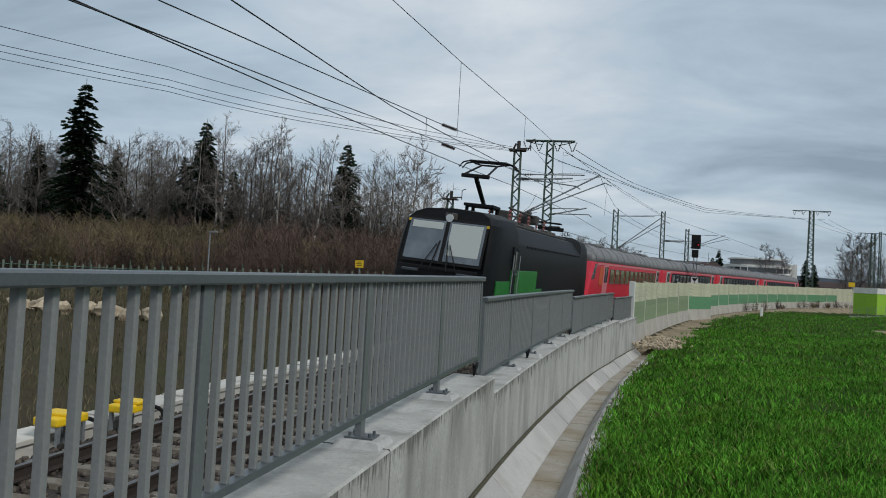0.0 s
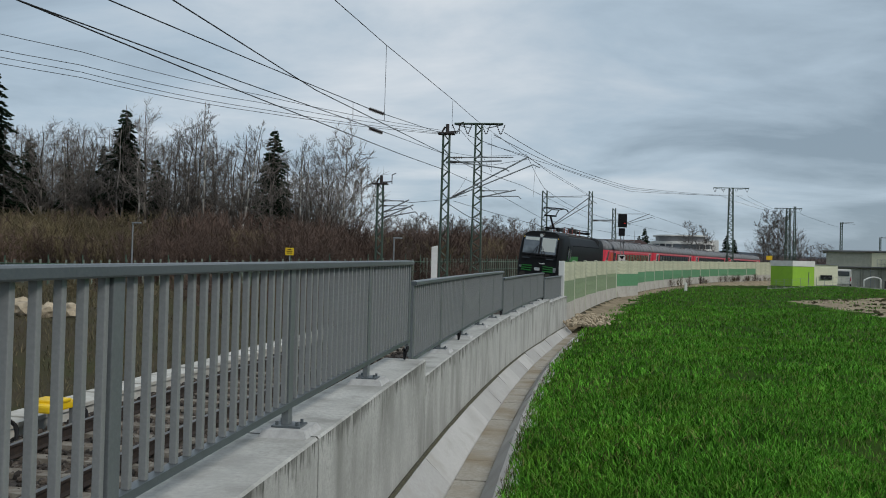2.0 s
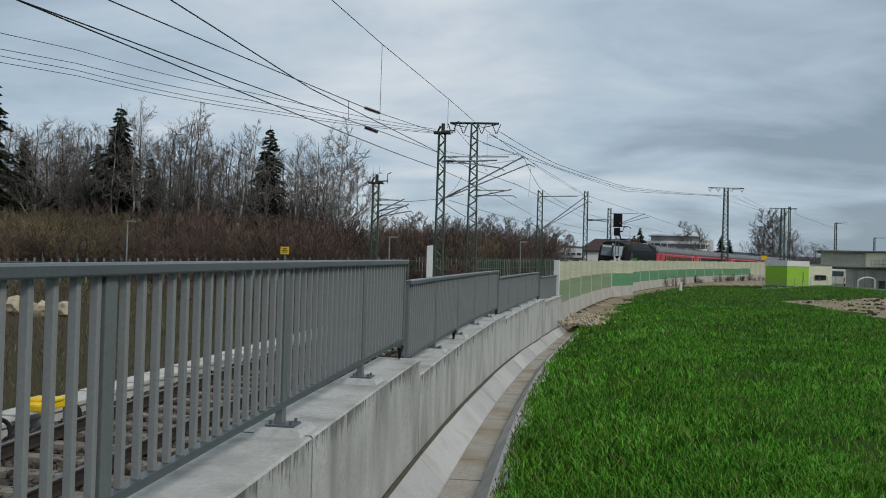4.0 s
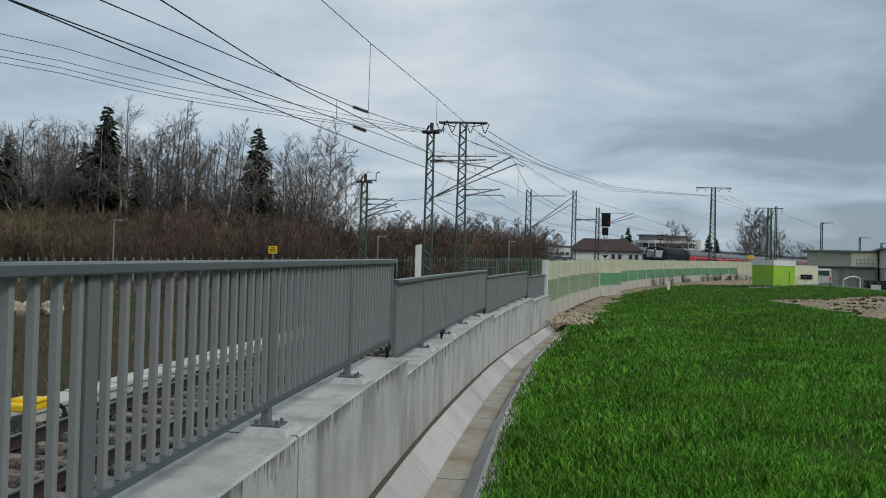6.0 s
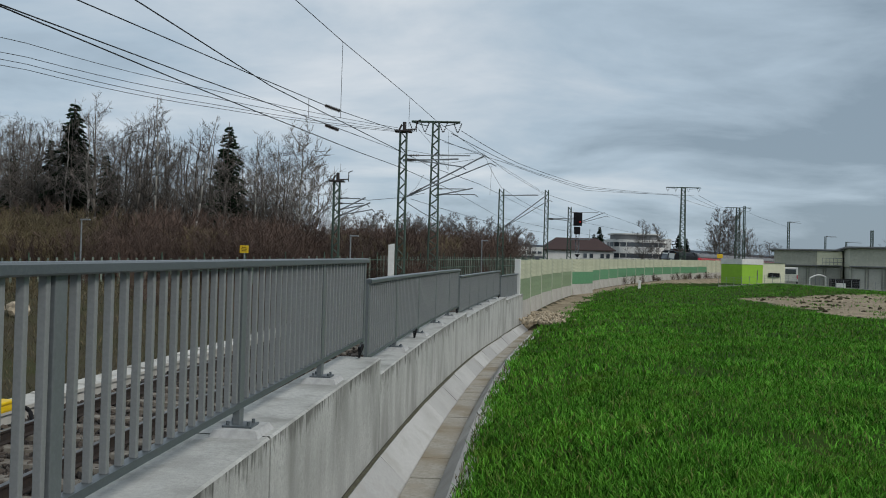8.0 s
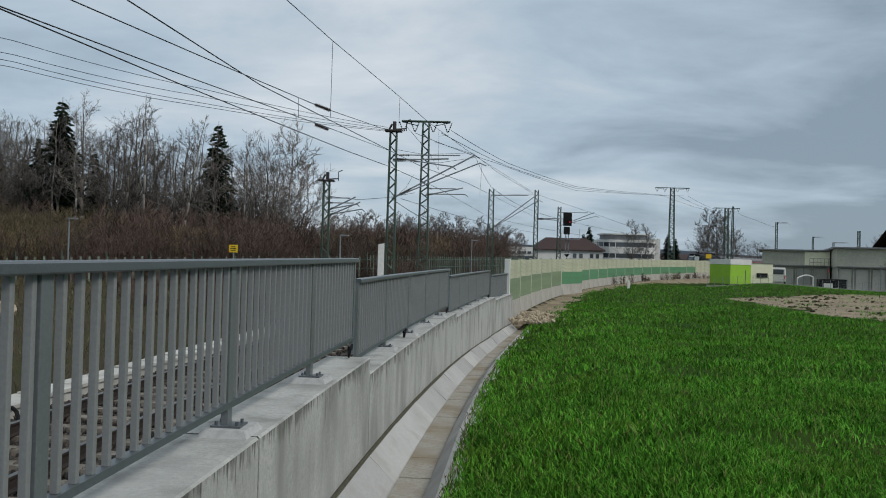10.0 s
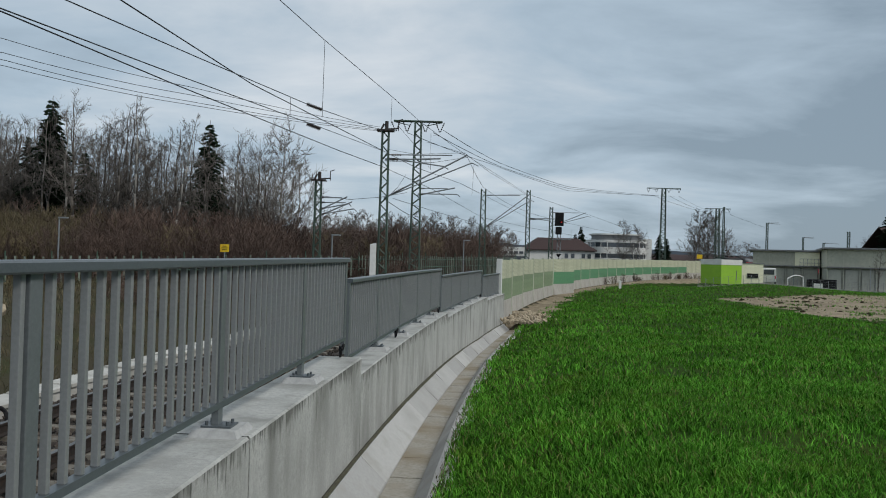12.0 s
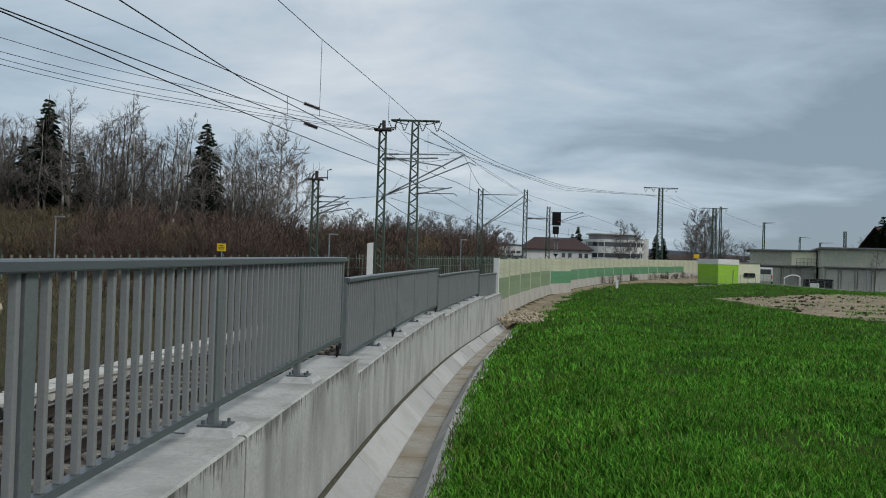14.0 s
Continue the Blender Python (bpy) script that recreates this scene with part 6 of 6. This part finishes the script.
def spruce(seed, h, w):
    """A dark spruce: whorls of drooping boughs made of many small needle sprays."""
    rnd = random.Random(seed)
    tb = bmesh.new()
    rod(tb, (0, 0, -0.4), (0, 0, h), h * 0.013, 8, 0.02)
    v, f = [], []
    z = h * 0.12
    while z < h * 0.985:
        u = z / h
        length = w * (1 - u) ** 0.8 * rnd.uniform(0.7, 1.15) + 0.12
        for k in range(7 if u < 0.8 else 5):
            a = rnd.uniform(0, 6.28)
            L = length * rnd.uniform(0.55, 1.1)
            d = Vector((math.cos(a), math.sin(a), 0))
            s = Vector((-d.y, d.x, 0))
            m = max(3, int(L / 0.16))
            for j in range(m):
                t = (j + 0.6) / m
                c = Vector((0, 0, z)) + d * L * t + Vector((0, 0, -0.34 * L * t * t + rnd.gauss(0, 0.05)))
                for side in (-1, 1):
                    wd = (0.42 * (1 - 0.55 * t) + 0.1) * rnd.uniform(0.6, 1.2) * min(1, L)
                    tip = c + s * side * wd + d * 0.22 + Vector((0, 0, -0.16 * rnd.random() - 0.1 * wd))
                    i = len(v)
                    v += [c - d * 0.1, c + d * 0.14 + Vector((0, 0, 0.05)), tip, c + Vector((0, 0, -0.16))]
                    f += [(i, i + 1, i + 2), (i, i + 2, i + 3)]
        z += h * 0.021 * rnd.uniform(0.8, 1.2)
    me = bpy.data.meshes.new("crown")
    me.from_pydata([tuple(p) for p in v], [], f)
    me.materials.append(M["needles"])
    return mesh_of(tb, "trunk", M["bark"], True), me


def plant_tree(meshes, x, y, z, scale, turn, label, category="tree", group="trees of the wood", lean=0.0):
    t = thing("tree", label, category, group, pose(x, y, z, lean, lean * 0.6, turn) @ Matrix.Diagonal((scale, scale, scale, 1)))
    part("trunk", meshes[0], None, t)
    part("crown", meshes[1], None, t)


BARE = [bare_tree(k, 15, 3.4, 0.28 + 0.05 * (k % 3), M["bark"]) for k in range(5)]
SLIM = [bare_tree(20 + k, 15.5, 2.1, 0.4, M["bark"], slim=True) for k in range(3)]
BIRCH = [bare_tree(40 + k, 14, 2.6, 0.35, M["birch"], 0.022, True) for k in range(2)]
SPRUCES = [spruce(60, 17, 5.0), spruce(61, 15, 3.6), spruce(62, 16, 4.4)]
BROAD = [bare_tree(90 + k, 14, 4.0, 0.22, M["birch"], 0.045, limbs=30) for k in range(2)]
FAR = [bare_tree(80 + k, 15, 4.0, 0.15, M["bark"], 0.055, limbs=26) for k in range(3)]
DEAD = [bare_tree(70 + k, 17, 1.15, 0.6, M["birch"], 0.02, True) for k in range(1)]

rt = random.Random(11)
B_LAB = "tall leafless tree with grey-brown bark in a wood"


def left_z(x, y):
    return ground_z(x, y)


# the wood: top heights fall towards the gap beside the masts
for row, (y0, n) in enumerate(((74, 40), (81, 40), (89, 38), (98, 36))):
    for k in range(n):
        u = (k + rt.uniform(0.1, 0.9)) / n
        ratio = -0.86 + 0.70 * u
        y = y0 + rt.uniform(-3, 3)
        x = ratio * y
        want = lerp(ratio, ((-0.8, 15.5), (-0.55, 15.0), (-0.42, 15.0), (-0.3, 13.3), (-0.2, 12.0), (-0.14, 9.0))) * rt.uniform(0.74, 0.93) * (1 + 0.03 * row)
        if ratio > -0.235 or (ratio > -0.3 and rt.random() < 0.3):
            continue
        pick = rt.random()
        ms, base = (rt.choice(BARE), 15) if pick < 0.5 else (rt.choice(SLIM), 15.5) if pick < 0.85 else (rt.choice(BIRCH), 14)
        lab = "slender leafless birch with a pale trunk" if base == 14 else B_LAB
        plant_tree(ms, x, y, left_z(x, y), (want + 1.5) / base, rt.uniform(0, 360), lab)
# named trees that stand out
for px_ratio, y, h, ms, base, lab in ((-0.712, 72, 19.5, SPRUCES[0], 17, "tall dark green spruce at the wood's edge"), (-0.78, 76, 13.5, SPRUCES[1], 15, "dark green spruce in the wood"), (-0.52, 76, 16.3, SPRUCES[1], 15, "dark green spruce in the wood"),
                                      (-0.475, 84, 12, SPRUCES[0], 17, "dark green spruce in the wood"), (-0.313, 80, 15.0, SPRUCES[1], 15, "slim dark green spruce in the wood"), (-0.425, 88, 9, SPRUCES[0], 17, "dark green spruce in the wood"),
                                      (-0.725, 80, 11, SPRUCES[1], 15, "dark green spruce in the wood"), (-0.57, 86, 11.5, SPRUCES[0], 17, "dark green spruce in the wood"), (-0.335, 92, 9.5, SPRUCES[1], 15, "dark green spruce in the wood")):
    x = px_ratio * y
    plant_tree(ms, x, y, left_z(x, y), (h + 0.8) / base, rt.uniform(0, 360), lab, "spruce")
for ratio, y, h, lean in ((-0.405, 70, 16.0, 3), (-0.365, 70, 15.0, 6)):
    plant_tree(DEAD[0], ratio * y, y, left_z(ratio * y, y), h / 17, rt.uniform(0, 360), "thin dead trunk with a sparse crown", lean=lean)
for ratio, y, h, k in ((-0.219, 80, 13.4, 0), (-0.197, 84, 11.0, 1)):
    plant_tree(BROAD[k], ratio * y, y, left_z(ratio * y, y), (h + 0.5) / 14, 70 + 140 * k, "broad leafless birch with a pale forked trunk")
for ratio, y, h in ((-0.272, 78, 13.6), (-0.247, 79, 13.2)):
    plant_tree(BIRCH[0 if ratio < -0.26 else 1], ratio * y, y, left_z(ratio * y, y), (h + 0.5) / 14, 40, "broad leafless birch with a pale trunk")
# spruces standing deep in the wood
for k in range(14):
    ratio = -0.92 + 0.6 * (k + rt.random()) / 14
    y = rt.uniform(88, 108)
    h = rt.uniform(9, 13.5) * (1.1 if ratio < -0.5 else 0.85)
    plant_tree(SPRUCES[k % 3], ratio * y, y, left_z(ratio * y, y), h / 16, rt.uniform(0, 360), "dark spruce half hidden among bare trees", "spruce", "spruces in the wood")
for ratio, y, h in ((-0.655, 82, 14.5), (-0.6, 80, 12.0), (-0.55, 83, 14.0), (-0.86, 78, 15.0)):
    plant_tree(SPRUCES[2], ratio * y, y, left_z(ratio * y, y), h / 16, rt.uniform(0, 360), "dark green spruce in the wood", "spruce", "spruces in the wood")
# the lower far row behind the masts
for k in range(44):
    ratio = -0.17 + 0.262 * (k + rt.random()) / 44
    y = rt.uniform(135, 185)
    h = (7.0 + 0.055 * (y - 135) + lerp(ratio, ((-0.17, 1.5), (-0.05, 2.6), (0.04, 1.6), (0.11, 0.0)))) * rt.uniform(0.8, 1.1)
    plant_tree(rt.choice(FAR), ratio * y, y, -0.8, h / 15, rt.uniform(0, 360), "far leafless tree behind the railway masts", group="far trees")
# trees among the buildings
for px, y, h, ms, base, lab in ((1098, 165, 10.2, FAR[0], 15, "leafless tree before a white office building"), (1120, 168, 9.5, FAR[2], 15, "leafless tree before a white office building"), (1232, 199, 15.3, FAR[0], 15, "group of leafless poplars beside a mast"),
                                (1246, 201, 15.5, FAR[1], 15, "group of leafless poplars beside a mast"), (1262, 203, 14.8, FAR[2], 15, "group of leafless poplars beside a mast"), (1222, 197, 11.9, FAR[1], 15, "group of leafless poplars beside a mast"),
                                (1280, 206, 10.7, FAR[0], 15, "group of leafless poplars beside a mast"), (1318, 230, 9.0, FAR[1], 15, "round leafless tree beyond the yard"), (1332, 232, 8.0, FAR[2], 15, "round leafless tree beyond the yard"),
                                (1300, 240, 8, FAR[0], 15, "round leafless tree beyond the yard"), (1022, 186, 10.6, SPRUCES[1], 15, "small dark conifer behind a red roof"), (1012, 188, 8.8, SPRUCES[0], 17, "small dark conifer behind a red roof"),
                                (1160, 185, 9.2, SPRUCES[0], 17, "dark conifer beside the office building"), (1174, 184, 8.2, SPRUCES[1], 15, "dark conifer beside the office building"), (1562, 132, 11.4, SPRUCES[0], 17, "dark conifer before a red house"),
                                (1525, 160, 9.0, BARE[2], 15, "leafless tree before a red house"), (1548, 98, 4.2, BARE[1], 15, "small leafless tree before a hall")):
    x = (px - 784) / 1358 * y
    plant_tree(ms, x, y, -1.2, (h + 1.2) / base, rt.uniform(0, 360), lab, group="trees among the buildings")


def shrub_mesh(seed, material, h=4.2, n=46, r=1.25):
    rnd = random.Random(seed)
    s = Sticks()
    for k in range(n):
        a, w = rnd.uniform(0, 6.28), rnd.uniform(0, 1.0) ** 0.7 * 1.5
        p = Vector((w * math.cos(a), w * math.sin(a), -0.2))
        d = Vector((rnd.gauss(0, 0.16) + 0.1 * math.cos(a), rnd.gauss(0, 0.16) + 0.1 * math.sin(a), 1)).normalized()
        L = h * rnd.uniform(0.55, 1.05)
        for j in range(4):
            q = p + d * L / 4
            s.add(p, q, r * 0.028 * (1 - 0.2 * j), r * 0.028 * (0.8 - 0.2 * j))
            for _ in range(4):
                e = (d + Vector((rnd.gauss(0, 0.5), rnd.gauss(0, 0.5), rnd.gauss(0.1, 0.3)))).normalized()
                l2 = L * rnd.uniform(0.1, 0.26)
                s.add(q, q + e * l2, r * 0.014, r * 0.006)
                e2 = (e + Vector((rnd.gauss(0, 0.5), rnd.gauss(0, 0.5), 0.2))).normalized()
                s.add(q + e * l2 * 0.5, q + e * l2 * 0.5 + e2 * l2 * 0.6, r * 0.01, r * 0.005)
            d = (d + Vector((rnd.gauss(0, 0.1), rnd.gauss(0, 0.1), 0))).normalized()
            p = q
    return s.mesh("twigs", material)


SHRUBS = [shrub_mesh(k, M["shrub"]) for k in range(4)] + [shrub_mesh(9 + k, M["shrub_olive"]) for k in range(2)]
for row, (y0, n, hh) in enumerate(((53, 46, 3.2), (58, 46, 4.2), (64, 40, 4.9), (70, 36, 5.2))):
    for k in range(n):
        ratio = -0.92 + 0.955 * (k + rt.random()) / n
        y = y0 + rt.uniform(-2, 2) + (22 if ratio > -0.06 else 0)
        x = ratio * y
        h = hh * rt.uniform(0.8, 1.1) * (0.8 if ratio > -0.06 else lerp(ratio, ((-0.3, 1.0), (-0.12, 0.8))))
        olive = rt.random() < (0.75 if ratio < -0.5 else 0.12)
        q = part("twigs", SHRUBS[4 + rt.randrange(2)] if olive else SHRUBS[rt.randrange(4)])
        q.name = "shrub"
        tagged(q, "dense olive-brown leafless shrub along the wood" if olive else "dense red-brown leafless shrub along the wood", "shrub", "shrubs along the wood")
        sc = h / 4.2
        q.matrix_basis = pose(x, y, left_z(x, y), 0, 0, rt.uniform(0, 360)) @ Matrix.Diagonal((sc * 1.15, sc * 1.15, sc, 1))


def joined(name, placed, material, label, category):
    """Many copies of twig meshes as one object of kind stuff."""
    vs, fs, n = [], [], 0
    for me, m in placed:
        co = np.empty(len(me.vertices) * 3)
        me.vertices.foreach_get("co", co)
        idx = np.empty(len(me.loops), dtype=np.int32)
        me.loops.foreach_get("vertex_index", idx)
        k = np.array(m)
        vs.append(co.reshape(-1, 3) @ k[:3, :3].T + k[:3, 3])
        fs.append(idx.reshape(-1, 4) + n)
        n += len(me.vertices)
    V, F = np.concatenate(vs), np.concatenate(fs)
    me = bpy.data.meshes.new(name)
    me.vertices.add(len(V))
    me.vertices.foreach_set("co", V.ravel())
    me.loops.add(F.size)
    me.loops.foreach_set("vertex_index", F.ravel().astype(np.int32))
    me.polygons.add(len(F))
    me.polygons.foreach_set("loop_start", np.arange(len(F), dtype=np.int32) * 4)
    me.update(calc_edges=True)
    me.materials.append(material)
    tagged(new(name, me), label, category, kind="stuff")


# dark undergrowth inside the wood and scrub behind the masts
DENSE = [shrub_mesh(50 + k, M["dark_twig"], 5.5, 26, 2.0) for k in range(3)]
placed = []
for k in range(120):
    ratio = -0.92 + 0.7 * (k + rt.random()) / 120
    y = rt.uniform(76, 98)
    placed.append((DENSE[k % 3], pose(ratio * y, y, left_z(ratio * y, y), 0, 0, rt.uniform(0, 360)) @ Matrix.Diagonal((1.5, 1.5, rt.uniform(0.9, 1.5), 1))))
joined("undergrowth", placed, M["dark_twig"], "tall dark leafless undergrowth inside the wood", "undergrowth")
placed = []
for k in range(90):
    ratio = -0.17 + 0.222 * (k + rt.random()) / 90
    y = rt.uniform(98, 128)
    placed.append((DENSE[k % 3], pose(ratio * y, y, left_z(ratio * y, y) - 0.2, 0, 0, rt.uniform(0, 360)) @ Matrix.Diagonal((1.4, 1.4, rt.uniform(0.75, 1.05), 1))))
joined("scrub", placed, M["shrub"], "dense brown leafless scrub behind the railway masts", "undergrowth")
BRAMBLES = [shrub_mesh(70 + k, M["shrub"] if k < 2 else M["shrub_olive"], 4.2, 24, 1.6) for k in range(4)]
# brambles and dry bushes on the near verge
for k in range(90):
    s, off = rt.uniform(-12, 45), -rt.uniform(8.3, 27)
    x, y = along(s, off)
    if 12 < y < 33 and -0.9 < x / y < -0.4:
        continue
    q = part("twigs", BRAMBLES[rt.randrange(4)])
    q.name = "shrub"
    tagged(q, "low brown bramble bush on the dry verge", "shrub", "brambles on the verge")
    sc = rt.uniform(0.16, 0.42)
    q.matrix_basis = pose(x, y, ground_z(x, y), 0, 0, rt.uniform(0, 360)) @ Matrix.Diagonal((sc * 1.7, sc * 1.7, sc, 1))
# low dry bushes along the noise wall's foot
for k in range(34):
    s = rt.uniform(80, 156)
    q = part("twigs", BRAMBLES[rt.randrange(4)])
    q.name = "shrub"
    tagged(q, "low dry shrub at the foot of the noise barrier", "shrub", "shrubs at the noise barrier")
    q.matrix_basis = pose(*along(s, rt.uniform(0.4, 1.5)), bank_z(s) + 0.1, 0, 0, rt.uniform(0, 360)) @ Matrix.Diagonal((0.2, 0.2, 0.22 * rt.uniform(0.4, 1.1), 1))


# clods and stones on the gravel patch
def clods(name, n, lo, hi, gate, material, label):
    cl = bmesh.new()
    for k in range(n):
        x, y = rt.uniform(20, 50), rt.uniform(36, 74)
        if x < lerp(y, ((34, 21.5), (44, 20.5), (62, 22.5), (80, 44))) + rt.uniform(-1, 1) or noise.noise((x * 0.3, y * 0.3, 9)) + 0.4 * noise.noise((x * 1.1, y * 1.1, 4)) < gate:
            continue
        r = rt.uniform(lo, hi)
        m = Matrix.Translation((x, y, grass_z(x, y) + 0.2 * r)) @ Euler((rt.uniform(-0.3, 0.3), rt.uniform(-0.3, 0.3), rt.uniform(0, 6.28))).to_matrix().to_4x4() @ Matrix.Diagonal((r * rt.uniform(0.9, 1.8), r, r * rt.uniform(0.5, 0.9), 1))
        for v in bmesh.ops.create_icosphere(cl, subdivisions=1, radius=1.0, matrix=m)["verts"]:
            v.co += Vector((rt.gauss(0, 0.18), rt.gauss(0, 0.18), rt.gauss(0, 0.14))) * r
    tagged(part(name, cl, material), label, "earth", kind="stuff")


clods("earth_clods", 1500, 0.04, 0.17, 0.12, M["dirt"], "dark clods of earth on a gravel patch")
clods("loose_stones", 1100, 0.03, 0.1, -0.3, M["stone"], "loose pale stones on a gravel patch")


# ---- grass, dry stalks and ballast stones ----
def blades(name, spots, h, w, material, label, z_of, seed, dry=False):
    """One mesh of many bent blades; spots are (x, y, size)."""
    rs = np.random.RandomState(seed)
    n = len(spots)
    P = np.array([(x, y, z_of(x, y), k) for x, y, k in spots])
    a, b = rs.uniform(0, 6.283, n), rs.uniform(0, 6.283, n)
    size = P[:, 3] * rs.uniform(0.55, 1.25, n)
    hh, ww = h * size / np.sqrt(np.maximum(P[:, 3], 1.0)), w * P[:, 3] * rs.uniform(0.7, 1.2, n)
    side = np.stack([np.cos(a), np.sin(a), np.zeros(n)], 1) * ww[:, None] / 2
    bend = np.stack([np.cos(b), np.sin(b), np.zeros(n)], 1) * (hh * rs.uniform(0.2, 1.1, n))[:, None]
    base = P[:, :3] - np.array([0, 0, 0.01])
    up = np.zeros((n, 3))
    up[:, 2] = hh
    mid = base + up * 0.6 + bend * 0.35
    tip = base + up * rs.uniform(0.8, 1.0, n)[:, None] + bend
    V = np.stack([base - side, base + side, mid + side * 0.7, mid - side * 0.7, tip], 1).reshape(-1, 3)
    me = bpy.data.meshes.new(name)
    me.vertices.add(n * 5)
    me.vertices.foreach_set("co", V.ravel())
    i = np.arange(n)[:, None] * 5
    loops = (i + np.array([[0, 1, 2, 3, 3, 2, 4]])).ravel()
    me.loops.add(n * 7)
    me.loops.foreach_set("vertex_index", loops)
    me.polygons.add(n * 2)
    me.polygons.foreach_set("loop_start", (np.arange(n)[:, None] * 7 + np.array([[0, 4]])).ravel())
    me.update(calc_edges=True)
    me.materials.append(material)
    return tagged(new(name, me), label, "grass", kind="stuff")


rg = random.Random(3)
spots = []


def lawn(y0, y1, per, size):
    x0, x1 = -2.5, max(0.66 * y1 + 1.5, 5.0)
    for _ in range(int((y1 - y0) * (x1 - x0) * per)):
        y = rg.uniform(y0, y1)
        x = rg.uniform(x0, x1)
        s, off = line_coords(x, y)
        if (y > 3 and x > 0.66 * y + 1.5) or off < 1.27 or (off < 1.36 and rg.random() < 0.5):
            continue
        if 32.5 < s < 150 and off < lerp(s, ((33, 2.2), (42, 2.1), (60, 1.6), (90, 1.8), (110, 2.9), (150, 5.4))) + 0.7 * noise.noise((x * 0.5, y * 0.5, 11)) and rg.random() < 0.85:
            continue
        if noise.noise((x * 0.55, y * 0.55, 21)) + 0.5 * noise.noise((x * 2.1, y * 2.1, 23)) > 0.42 and rg.random() < 0.75:
            continue
        edge = lerp(y, ((34, 21.5), (44, 20.5), (62, 22.5), (80, 44)))
        if y > 34 and x > edge - 0.5 and y < 72 and rg.random() < (0.985 if noise.noise((x * 0.25, y * 0.4, 31)) < 0.12 else 0.55):
            continue
        tuft = 0.95 + 0.8 * max(0, noise.noise((x * 1.3, y * 1.3, 2))) + 0.35 * noise.noise((x * 0.4, y * 0.4, 5))
        spots.append((x, y, size * tuft))


lawn(-4.0, 3.0, 500, 1.5)
lawn(3.0, 8.0, 2300, 1.0)
lawn(8.0, 14.0, 900, 1.35)
lawn(14.0, 26.0, 230, 2.0)
lawn(26.0, 50.0, 60, 3.0)
lawn(50.0, 100.0, 12, 4.2)
blades("lawn_grass", spots, 0.082, 0.011, M["blade"], "fresh green lawn grass in uneven tufts", grass_z, 1)
spots = []
for _ in range(60000):
    s, off = rg.uniform(-14, 60), -rg.uniform(6.7, 30)
    x, y = along(s, off)
    if y > 2:
        spots.append((x, y, rg.uniform(0.7, 1.5) * (1.0 + max(0, -off - 9) * 0.05)))
blades("dry_grass", spots, 0.2, 0.016, M["dry"], "dry brown stalks and tufts on the verge", ground_z, 2)
spots = []
for _ in range(2600):
    s = rg.uniform(-6, 33)
    spots.append((*along(s, rg.gauss(1.31, 0.04)), rg.uniform(0.5, 1.1)))
blades("edge_grass", spots, 0.08, 0.012, M["dry"], "dry stalks along the channel's edge", grass_z, 4)


def build_ballast():
    rs = np.random.RandomState(8)
    b = bmesh.new()
    bmesh.ops.create_icosphere(b, subdivisions=1, radius=1.0)
    V0 = np.array([v.co[:] for v in b.verts])
    F0 = np.array([[v.index for v in f.verts] for f in b.faces])
    b.free()
    n = 15000
    S, O = rs.uniform(-9, 30, n), rs.uniform(-2.2, 2.2, n)
    verts = np.empty((n, len(V0), 3))
    for k in range(n):
        s, o = S[k], O[k]
        x, y = along(s, TRACK + o)
        z = rail_z(s) - 0.235 - max(0, abs(o) - 1.45) * 0.42
        r = rs.uniform(0.026, 0.055)
        m = np.array(Euler(rs.uniform(0, 6.28, 3)).to_matrix())
        verts[k] = (V0 * (r * rs.uniform(0.7, 1.4, 3)) * rs.uniform(0.75, 1.2, (len(V0), 1))) @ m.T + (x, y, z + rs.uniform(-0.01, 0.035))
    faces = (F0[None] + (np.arange(n) * len(V0))[:, None, None]).reshape(-1, 3)
    me = bpy.data.meshes.new("ballast")
    me.from_pydata(verts.reshape(-1, 3).tolist(), [], faces.tolist())
    me.materials.append(M["ballast"])
    tagged(new("ballast_stones", me), "brown-grey track ballast stones between the sleepers", "ballast", kind="stuff")


build_ballast()
motions()
